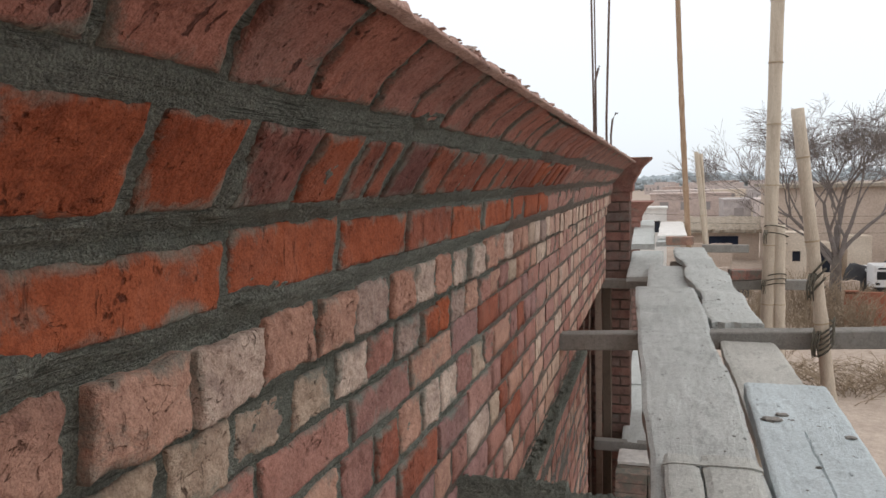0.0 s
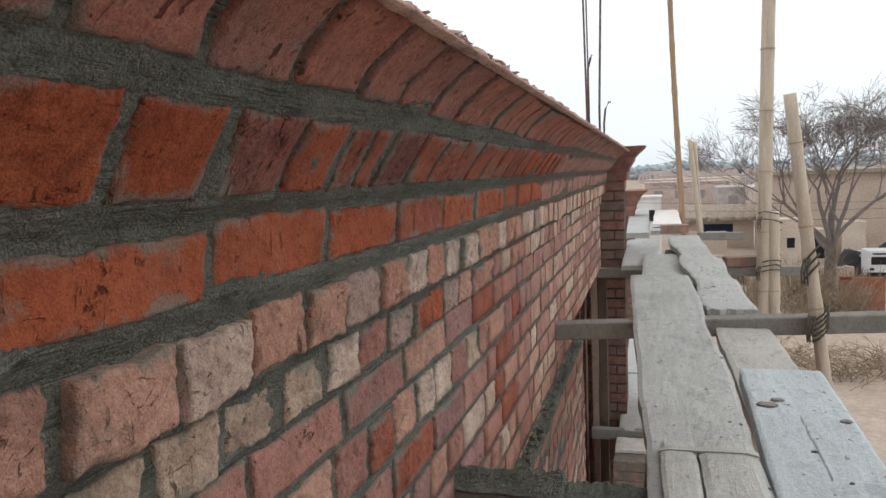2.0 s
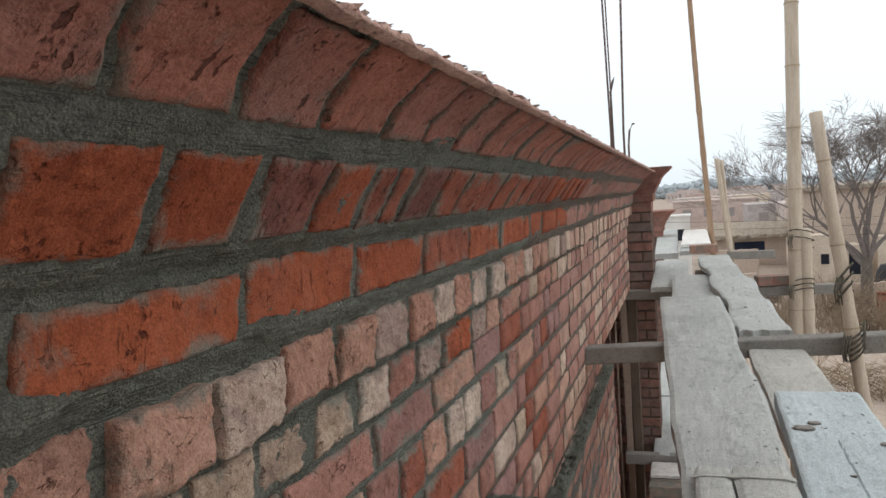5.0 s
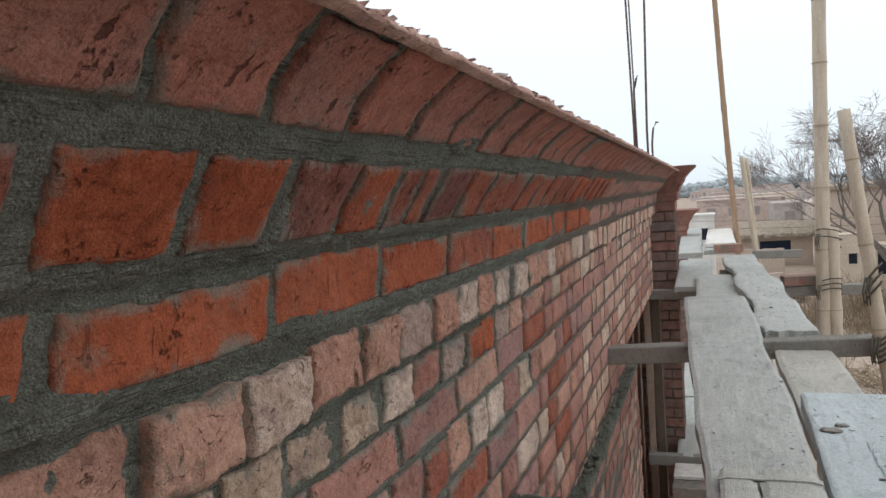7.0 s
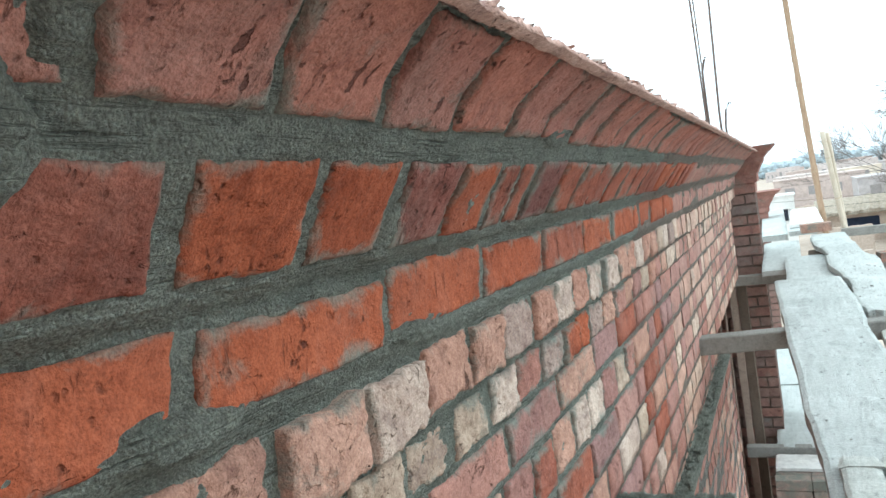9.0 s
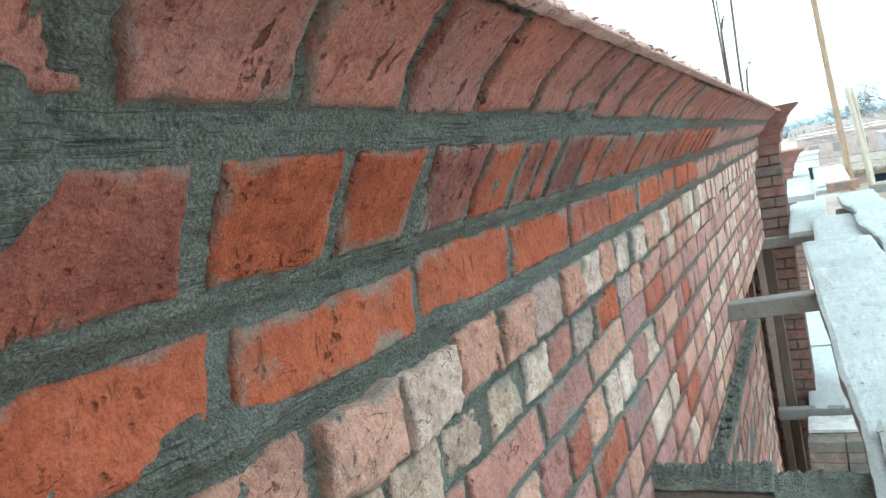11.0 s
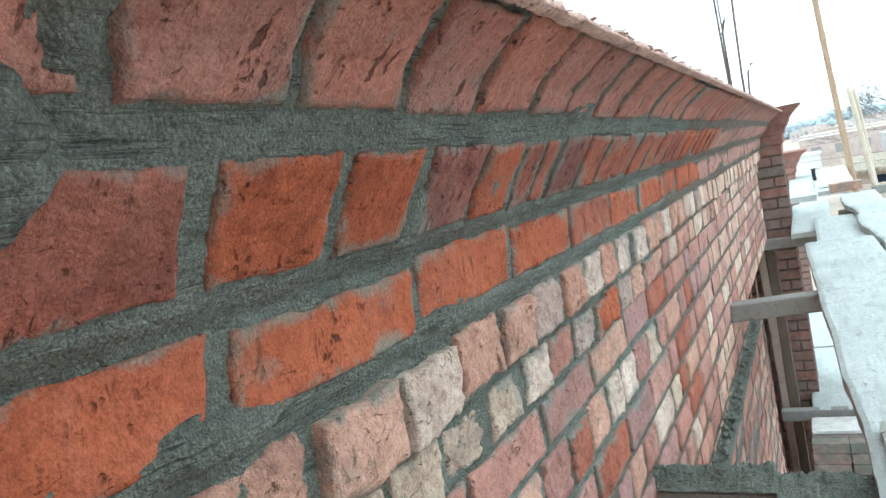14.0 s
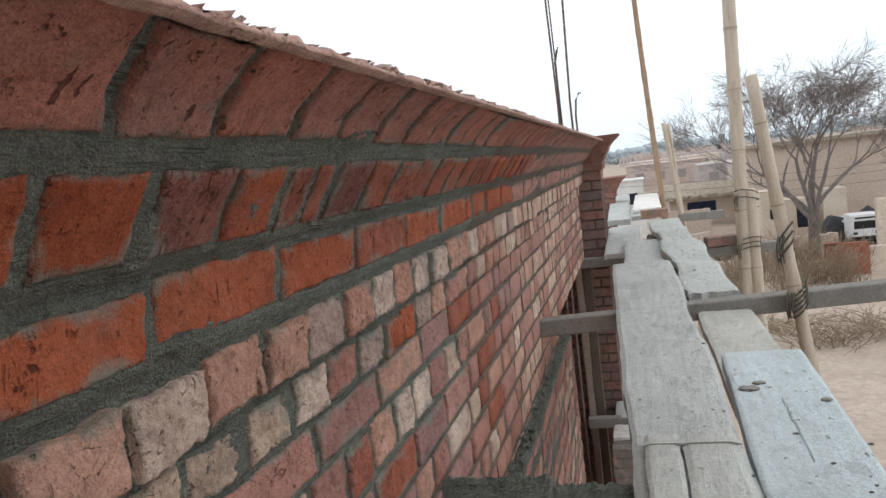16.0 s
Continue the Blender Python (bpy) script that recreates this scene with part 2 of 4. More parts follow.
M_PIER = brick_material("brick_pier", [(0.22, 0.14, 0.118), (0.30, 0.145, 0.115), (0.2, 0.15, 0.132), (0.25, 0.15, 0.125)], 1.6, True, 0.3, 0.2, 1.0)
M_ORANGE, M_RED = BRICKS["O"], BRICKS["R"]
M_FAR = brick_material("brick_far", RED[:2] + PALE[:1] + RED[2:] + PALE[2:3] + PALE[4:], 0.4, True)
M_FARC = brick_material("brick_far_cornice", [(0.35, 0.192, 0.158), (0.385, 0.2, 0.16), (0.325, 0.188, 0.158)], 0.6, True, 0.2, 0.7)
M_FARP = brick_material("brick_far_pale", PALE, 0.3, True)


def mortar_material(name, dark, light, comb=0.5):
    """Coarse sand and cement: clumps, grit, trowel ridges along the bed."""
    m, nt, b = nodes_of(name, 0.95, 0.15)
    co = coords(nt)
    a = tex(nt, "Noise", 11, 7, 0.7, co, 0.5).outputs["Fac"]
    g = tex(nt, "Noise", 520, 4, 0.65, co).outputs["Fac"]
    clump = tex(nt, "Noise", 150, 6, 0.72, co).outputs["Fac"]
    ridge = tex(nt, "Noise", 1.0, 4, 0.6, coords(nt, (60, 14, 420)), 0.5).outputs["Fac"]
    raked = band(nt, tex(nt, "Noise", 16, 4, 0.6, coords(nt, (1, 0.5, 1)), 0.3).outputs["Fac"], 0.42, 0.58)
    base = ramp(nt, a, [(0.3, dark), (0.7, light)])
    # sand tone, with the shade of small hollows painted into its contrast
    base = mix(nt, 1.0, base, ramp(nt, g, [(0.34, (0.72, 0.72, 0.72)), (0.5, (1, 1, 1)), (0.66, (1.32, 1.32, 1.28))]), "MULTIPLY")
    base = mix(nt, 1.0, base, ramp(nt, clump, [(0.32, (0.6, 0.6, 0.6)), (0.45, (1, 1, 1)), (0.68, (1.2, 1.2, 1.18))]), "MULTIPLY")
    coarse = tex(nt, "Noise", 62, 7, 0.75, coords(nt, (1, 0.7, 1.3)), 0.3).outputs["Fac"]
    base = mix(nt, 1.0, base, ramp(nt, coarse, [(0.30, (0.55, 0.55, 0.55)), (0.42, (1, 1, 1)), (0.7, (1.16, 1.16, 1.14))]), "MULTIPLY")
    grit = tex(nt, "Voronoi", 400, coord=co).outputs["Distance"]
    # furrows coloured dark as painted cavity shade, and sunk by the bump
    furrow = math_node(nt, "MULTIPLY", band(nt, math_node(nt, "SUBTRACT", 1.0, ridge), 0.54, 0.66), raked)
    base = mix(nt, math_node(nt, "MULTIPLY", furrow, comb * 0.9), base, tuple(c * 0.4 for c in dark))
    nt.links.new(base, b.inputs["Base Color"])
    h = math_node(nt, "ADD", math_node(nt, "MULTIPLY", clump, 1.3), math_node(nt, "MULTIPLY", furrow, -1.3 * comb))
    h = math_node(nt, "SUBTRACT", math_node(nt, "ADD", h, math_node(nt, "MULTIPLY", coarse, 1.6)), math_node(nt, "MULTIPLY", grit, 0.5))
    bump(nt, b, h, 1.0, 0.016)
    return m


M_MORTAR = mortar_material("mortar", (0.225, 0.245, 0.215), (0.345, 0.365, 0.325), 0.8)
M_MORTAR_FAR = mortar_material("mortar_dusty", (0.215, 0.185, 0.16), (0.31, 0.265, 0.23))
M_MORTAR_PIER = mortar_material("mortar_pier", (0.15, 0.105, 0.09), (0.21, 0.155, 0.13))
M_COPING = brick_material("coping_rubble", [(0.46, 0.3, 0.25), (0.40, 0.34, 0.3)], 0.9, True)
M_MORTAR_DRY = mortar_material("mortar_dry", (0.2, 0.2, 0.185), (0.32, 0.31, 0.29), 0.2)


def plank_material(name, tint, grime):
    """Shuttering board greyed by dried cement: long grain, chips, splashes."""
    m, nt, b = nodes_of(name, 0.93, 0.15)
    co = coords(nt)
    grain = tex(nt, "Noise", 1.0, 6, 0.7, coords(nt, (55, 3.5, 55))).outputs["Fac"]
    blot = tex(nt, "Noise", 4, 7, 0.6, coords(nt, (1, 0.45, 1)), 0.4).outputs["Fac"]
    fine = tex(nt, "Noise", 150, 5, 0.75, co).outputs["Fac"]
    base = ramp(nt, blot, [(0.28, tuple(c * 0.84 for c in tint)), (0.5, tint), (0.72, tuple(min(1, c * 1.1) for c in tint))])
    base = mix(nt, 1.0, base, ramp(nt, grain, [(0.3, (0.93, 0.93, 0.92)), (0.6, (1.03, 1.03, 1.03))]), "MULTIPLY")
    base = mix(nt, 1.0, base, ramp(nt, fine, [(0.28, (0.75, 0.75, 0.75)), (0.6, (1.06, 1.06, 1.06))]), "MULTIPLY")
    sp = math_node(nt, "ADD", tex(nt, "Voronoi", 44, coord=coords(nt, (1, 0.45, 1))).outputs["Distance"], math_node(nt, "MULTIPLY", math_node(nt, "SUBTRACT", fine, 0.5), 0.55))
    kp = tex(nt, "Noise", 16, 5, 0.7, coords(nt, (1, 0.6, 1))).outputs["Fac"]
    spk = math_node(nt, "MULTIPLY", ramp(nt, sp, [(0.06, (1, 1, 1)), (0.2, (0, 0, 0))]), ramp(nt, kp, [(0.50, (0, 0, 0)), (0.60, (1, 1, 1))]))
    base = mix(nt, math_node(nt, "MULTIPLY", spk, 0.7), base, grime)
    # grey stains and dragged smears of cement
    st = tex(nt, "Noise", 1.0, 8, 0.74, coords(nt, (26, 9, 26)), 0.9).outputs["Fac"]
    base = mix(nt, ramp(nt, st, [(0.53, (0, 0, 0)), (0.60, (0.4, 0.4, 0.4)), (0.72, (0.75, 0.75, 0.75))]), base, tuple(c * 0.6 for c in tint))
    pale = tex(nt, "Noise", 1.0, 6, 0.7, coords(nt, (9, 30, 9)), 0.7).outputs["Fac"]
    base = mix(nt, ramp(nt, pale, [(0.58, (0, 0, 0)), (0.68, (0.55, 0.55, 0.55))]), base, tuple(min(1, c * 1.3) for c in tint))
    nt.links.new(base, b.inputs["Base Color"])
    h = math_node(nt, "ADD", math_node(nt, "ADD", math_node(nt, "MULTIPLY", grain, 0.35), math_node(nt, "MULTIPLY", fine, 0.7)), math_node(nt, "ADD", math_node(nt, "MULTIPLY", spk, -0.7), math_node(nt, "MULTIPLY", st, 0.8)))
    bump(nt, b, h, 0.9, 0.006)
    return m


M_PLANK = plank_material("plank_cement", (0.47, 0.49, 0.475), (0.09, 0.09, 0.08))
M_PLANK_BLUE = plank_material("plank_cement_pale", (0.52, 0.585, 0.605), (0.13, 0.14, 0.14))
M_PLANK_PALE = plank_material("plank_offcut", (0.52, 0.53, 0.5), (0.12, 0.115, 0.1))
M_PLANK_WARM = plank_material("plank_worn", (0.5, 0.495, 0.46), (0.1, 0.09, 0.07))
M_TIMBER = plank_material("timber_putlog", (0.27, 0.26, 0.24), (0.08, 0.075, 0.06))
M_SEAM = plank_material("cement_stained_timber", (0.33, 0.26, 0.215), (0.12, 0.09, 0.07))
# darker copy of the timber, with shade put into the colour
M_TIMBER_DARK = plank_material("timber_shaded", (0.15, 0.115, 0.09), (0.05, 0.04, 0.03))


def plain_material(name, dark, light, scale=4.0, rough=0.9, bumpy=0.3, stretch=(1, 1, 1), metal=0.0):
    m, nt, b = nodes_of(name, rough, 0.25)
    b.inputs["Metallic"].default_value = metal
    co = coords(nt, stretch)
    a = tex(nt, "Noise", scale, 7, 0.65, co, 0.4).outputs["Fac"]
    f = tex(nt, "Noise", scale * 14, 4, 0.7, co).outputs["Fac"]
    base = ramp(nt, a, [(0.3, dark), (0.7, light)])
    base = mix(nt, 1.0, base, ramp(nt, f, [(0.3, (0.8, 0.8, 0.8)), (0.7, (1.15, 1.15, 1.15))]), "MULTIPLY")
    nt.links.new(base, b.inputs["Base Color"])
    bump(nt, b, f, bumpy, 0.05 / scale)
    return m


M_BAMBOO = plain_material("bamboo", (0.44, 0.365, 0.285), (0.62, 0.545, 0.44), 9.0, 0.6, 0.3, (3, 3, 0.5))
M_BAMBOO_RED = plain_material("bamboo_thin", (0.28, 0.18, 0.115), (0.43, 0.305, 0.205), 12.0, 0.65, 0.3, (3, 3, 0.5))
M_BAMBOO_NODE = plain_material("bamboo_node", (0.34, 0.27, 0.18), (0.46, 0.37, 0.26), 20.0, 0.8)
M_ROPE = plain_material("rope", (0.06, 0.055, 0.045), (0.14, 0.13, 0.1), 60.0)
M_REBAR = plain_material("rebar", (0.10, 0.07, 0.06), (0.2, 0.15, 0.13), 40.0, 0.7, 0.4, (1, 1, 1), 0.4)
M_BARK = plain_material("bark", (0.10, 0.08, 0.07), (0.17, 0.145, 0.125), 3.0)
# twig colour raised to carry the haze in front of the trees
M_TWIG = plain_material("twig_hazed", (0.16, 0.135, 0.125), (0.24, 0.21, 0.195), 3.0)
M_BRUSH = plain_material("dry_brush", (0.2, 0.15, 0.105), (0.36, 0.28, 0.2), 2.0)
M_GROUND = plain_material("dusty_ground", (0.34, 0.275, 0.225), (0.47, 0.39, 0.325), 0.35, 0.95, 0.4)
M_MUD = plain_material("mud_plaster", (0.46, 0.37, 0.305), (0.58, 0.48, 0.405), 0.5)
M_MUD_PALE = plain_material("pale_plaster", (0.56, 0.47, 0.38), (0.7, 0.62, 0.52), 0.6)
M_WHITE = plain_material("limewash", (0.6, 0.58, 0.55), (0.78, 0.77, 0.74), 1.0)
M_THATCH = plain_material("thatch", (0.25, 0.215, 0.17), (0.45, 0.39, 0.32), 3.0, 0.95, 0.8)
M_DARK = plain_material("interior_shade_panel", (0.012, 0.014, 0.02), (0.03, 0.035, 0.05), 1.0)
M_MOUND = plain_material("mound_black", (0.02, 0.02, 0.022), (0.06, 0.06, 0.065), 1.5, 0.6)
M_FARBRICK = plain_material("far_brick", (0.25, 0.09, 0.055), (0.36, 0.15, 0.1), 1.5)
# far village plasters, distance haze mixed into their base colours
M_HAZE = plain_material("grey_plaster_hazed", (0.5, 0.42, 0.39), (0.64, 0.57, 0.54), 0.1)
M_HAZE_DIM = plain_material("dim_plaster_hazed", (0.4, 0.36, 0.35), (0.5, 0.46, 0.45), 0.1)
M_FARPINK = plain_material("pink_plaster_hazed", (0.45, 0.36, 0.325), (0.54, 0.44, 0.395), 0.1)
# foliage paled and blued, distance haze painted into it
M_TREELINE = plain_material("foliage_hazed", (0.36, 0.41, 0.44), (0.46, 0.52, 0.55), 0.25, 0.95, 0.8)
M_PAINT = plain_material("truck_paint", (0.68, 0.69, 0.7), (0.78, 0.79, 0.8), 1.0, 0.35, 0.02)
M_GLASS = plain_material("truck_glass", (0.015, 0.017, 0.02), (0.03, 0.033, 0.036), 1.0, 0.08, 0.0)
M_RUBBER = plain_material("rubber", (0.015, 0.015, 0.015), (0.03, 0.03, 0.03), 5.0, 0.8)

# ---- the brick parapet with its moulded cornice ----
PROFILE = [(-2.0, -0.022), (6.350, -0.022), (6.354, -0.012), (6.420, -0.010), (6.434, 0.014), (6.504, 0.015), (6.526, 0.031),
           (6.594, 0.034), (6.606, 0.052), (6.640, 0.076), (6.677, 0.107), (6.700, 0.121), (6.718, 0.138), (6.737, 0.168), (6.757, 0.204)]


def prof(z):
    """How far the wall's face stands out at a height."""
    for (z0, x0), (z1, x1) in zip(PROFILE, PROFILE[1:]):
        if z <= z1:
            return x0 + (x1 - x0) * max(0.0, (z - z0) / (z1 - z0))
    return PROFILE[-1][1]


def prof_normal(z, reach=0.012):
    d = (prof(z + reach) - prof(z - reach)) / (2 * reach)
    return Vector((1, 0, -d)).normalized()


def brick_face(bm, y0, y1, z0, z1, nu, nv, seed, proud=0.0, rough=0.0025, round_=0.009, wander=0.003, deep=0.03, flat=None, origin=(0, 0, 0), lean=0.0):
    """One brick set in the face: uneven front with worn edges, and sides that run back into the bed."""
    o = Vector(origin)
    grid, span = [], max(1e-4, z1 - z0)
    rim_layer = bm.verts.layers.float.get("rim") or bm.verts.layers.float.new("rim")
    for j in range(nv + 1):
        v = j / nv
        row = []
        for i in range(nu + 1):
            u = i / nu
            y, z = y0 + u * (y1 - y0), z0 + v * span
            eu = abs(2 * u - 1)
            ev = abs(2 * v - 1)
            y += (u - 0.5) * 2 * eu * wander * (nz(z * 40, seed, 3.1 if u < 0.5 else 7.7) + 0.25 * nz(z * 130, seed, 5.1 if u < 0.5 else 2.7)) + lean * (v - 0.5) * span
            z += (v - 0.5) * 2 * ev * wander * (0.7 * nz(y * 26, seed, 1.3 if v < 0.5 else 9.2) + 0.25 * nz(y * 120, seed, 4.3 if v < 0.5 else 6.2))
            x = flat if flat is not None else prof(z)
            n = Vector((1, 0, 0)) if flat is not None else prof_normal(z)
            slope = math.sqrt(1 + (n.z / max(0.2, n.x)) ** 2)
            d = min((1 - eu) * (y1 - y0) / 2, (1 - ev) * span * slope / 2)
            fall = max(0.0, 1 - d / round_)
            off = proud + rough * (nz(y * 26, z * 26, seed) + 0.5 * nz(y * 90, z * 90, seed + 5) + 0.35 * nz(y * 260, z * 260, seed + 2) - 0.9 * abs(nz(y * 42 + 1.5 * nz(z * 30, seed), z * 42, seed + 7))) - 0.55 * round_ * fall * fall * (1 + 0.7 * nz(y * 60, z * 60, seed + 9))
            vert = bm.verts.new(Vector((x, y, z)) + n * off - o)
            vert[rim_layer] = min(1.0, d / 0.014) if nv > 10 else 1.0
            row.append(vert)
        grid.append(row)
    for j in range(nv):
        for i in range(nu):
            bm.faces.new((grid[j][i], grid[j][i + 1], grid[j + 1][i + 1], grid[j + 1][i]))
    rim = grid[0] + [r[-1] for r in grid[1:]] + grid[-1][-2::-1] + [r[0] for r in grid[-2:0:-1]]
    back = [bm.verts.new(v.co + Vector((-deep, 0, 0))) for v in rim]
    for k in range(len(rim)):
        q = (k + 1) % len(rim)
        bm.faces.new((rim[q], rim[k], back[k], back[q]))


# patches where mortar was pressed out over the bricks: along, height, half sizes, thickness
BULGES = [(0.122, 6.676, 0.038, 0.030, 0.011), (0.285, 6.532, 0.045, 0.014, 0.009), (0.245, 6.537, 0.035, 0.016, 0.007), (0.365, 6.588, 0.014, 0.006, 0.006), (0.475, 6.618, 0.02, 0.03, 0.005),
          (0.152, 6.725, 0.012, 0.03, 0.006), (0.54, 6.535, 0.04, 0.009, 0.006), (0.43, 6.59, 0.06, 0.006, 0.006), (0.62, 6.64, 0.018, 0.02, 0.004), (0.80, 6.70, 0.05, 0.012, 0.006), (0.03, 6.60, 0.08, 0.01, 0.006)]


def bed(bm, y0, y1, z0, z1, ny, nz_, recess, amp, top=None):
    """The mortar sheet between the bricks."""
    rows = []
    for j in range(nz_ + 1):
        z = z0 + (z1 - z0) * j / nz_
        n = prof_normal(z)
        row = []
        for i in range(ny + 1):
            y = y0 + (y1 - y0) * i / ny
            deep = recess + (0.0025 if z < 6.512 else 0.0015 if z > 6.69 else 0.0005)
            off = -deep + amp * (1.2 * nz(y * 12, z * 14, 2.0) + 0.7 * nz(y * 45, z * 50, 5.0) + 0.75 * (1 - 2 * abs(nz(y * 30, z * 130, 8.0))) - 0.3 + 0.5 * nz(y * 170, z * 200, 3.0))
            for by, bz, ry, rz, bh in BULGES:
                k = ((y - by) / ry) ** 2 + ((z - bz) / rz) ** 2 + 0.5 * nz(y * 55, z * 55, 6.0)
                if k < 1:
                    off += bh * (1 - max(0.0, k)) ** 0.5
            row.append(bm.verts.new(Vector((prof(z), y, z)) + n * off))
        rows.append(row)
    for a, b in zip(rows, rows[1:]):
        for i in range(ny):
            bm.faces.new((a[i], a[i + 1], b[i + 1], b[i]))


WALL_Y0, WALL_Y1 = -0.6, 5.72
OPEN_Y0, OPEN_Z = 3.74, 5.885

bm = bmesh.new()
box(bm, -0.25, -0.045, WALL_Y0, WALL_Y1, OPEN_Z, 6.73)
box(bm, -0.25, -0.045, WALL_Y0, OPEN_Y0, -1.0, OPEN_Z)
box(bm, -0.25, 0.09, WALL_Y0, WALL_Y1, 6.705, 6.742)
wall = solid("wall_parapet", bm, M_MORTAR, "raw red brick parapet wall with moulded cornice, unplastered", "wall", kind="structure")

# unseen wall behind the camera, added to cut light on the near brickwork
bm = bmesh.new()
box(bm, 0.21, 1.5, -0.9, -0.30, -1.0, 8.6)
box(bm, -0.25, 0.209, -0.9, -0.605, -1.0, 8.6)
solid("wall_behind", bm, M_FAR, "unseen plain brick wall added to shade the near parapet", "wall", kind="structure")

bm = bmesh.new()
bed(bm, WALL_Y0, 1.7, 6.10, 6.52, 460, 130, 0.0040, 0.0024)
bed(bm, WALL_Y0, 1.7, 6.52, 6.7475, 760, 190, 0.0040, 0.0024)
part("mortar_joints", bm, M_MORTAR, wall, "rough grey-green cement mortar joints", smooth=True)
bm = bmesh.new()
bed(bm, 1.7, WALL_Y1, OPEN_Z, 6.7475, 260, 90, 0.004, 0.003)
part("mortar_joints", bm, M_MORTAR_FAR, wall, smooth=True)
bm = bmesh.new()
bed(bm, WALL_Y0, 1.7, 4.0, 6.10, 60, 60, 0.004, 0.002)
bed(bm, 1.7, OPEN_Y0, 4.0, OPEN_Z, 60, 60, 0.004, 0.002)
part("mortar_joints", bm, M_MORTAR_FAR, wall, smooth=True)

# courses from the top down: height of foot and head, first joints, length of a brick, joint
UPPER = [-0.55, -0.43, -0.32, -0.20, -0.09, 0.035, 0.152, 0.264, 0.374, 0.486, 0.606, 0.714, 0.828, 0.945, 1.058]
LOWER = [-0.55, -0.43, -0.32, -0.20, -0.09, 0.02, 0.110, 0.239, 0.355, 0.460, 0.566, 0.665, 0.728, 0.785, 0.895]
FLAT = [-0.66, -0.43, -0.20, 0.04, 0.277, 0.505, 0.726, 0.954, 1.19]
HEAD = [-0.57, -0.45, -0.335, -0.22, -0.10, 0.01, 0.125, 0.240, 0.357, 0.475, 0.586, 0.703, 0.808, 0.927, 1.037, 1.144, 1.256, 1.358, 1.485]
HEAD2 = [-0.52, -0.40, -0.29, -0.17, -0.06, 0.05, 0.16, 0.265, 0.37, 0.467, 0.569, 0.682, 0.791, 0.901, 1.012, 1.126, 1.226, 1.318]
THIRD = [-0.46, -0.24, -0.02, 0.20, 0.415, 0.627, 0.862, 1.101, 1.350, 1.575]
FOURTH = [-0.56, -0.34, -0.22, 0.0, 0.12, 0.33, 0.45, 0.66, 0.825, 0.942, 1.047, 1.163, 1.275, 1.388, 1.515]
COURSES = [("U", 6.6965, 6.7500, UPPER, 0.112, 0.013), ("L", 6.6130, 6.6745, LOWER, 0.110, 0.016), ("O", 6.5325, 6.5900, FLAT, 0.232, 0.014),
           ("H", 6.4390, 6.5040, HEAD, 0.114, 0.014), ("H", 6.3570, 6.4140, HEAD2, 0.113, 0.016), ("S", 6.2820, 6.3440, THIRD, 0.225, 0.018), ("M", 6.1920, 6.2660, FOURTH, 0.113, 0.017)]
LEANS = {"U": -0.62, "L": -0.30, "O": 0.18, "H": 0.08}
zf = 6.108
while zf > 4.2:
    k = len(COURSES)
    COURSES.append(("S" if k % 2 else "M", zf, zf + 0.067, [-0.6 + 0.06 * (k % 3)], 0.225 if k % 2 else 0.113, 0.016))
    zf -= 0.0835

# colours of the bricks nearest the scaffold's end, course by course, from the joint given by FIRST
TINTS = {1: "CCOODOCCDCCC", 2: "OOOOOC", 3: "KKKWKKGKWKWWK", 4: "YYYYWRGOOGKR", 5: "RRRKMCR", 6: "KRCKWWRYRK"}
FIRST = {1: 5, 2: 2, 3: 6, 4: 8, 5: 4, 6: 7}
NEAR, MID = 1.75, 2.45
far_bms = {"C": bmesh.new(), "P": bmesh.new(), "R": bmesh.new()}
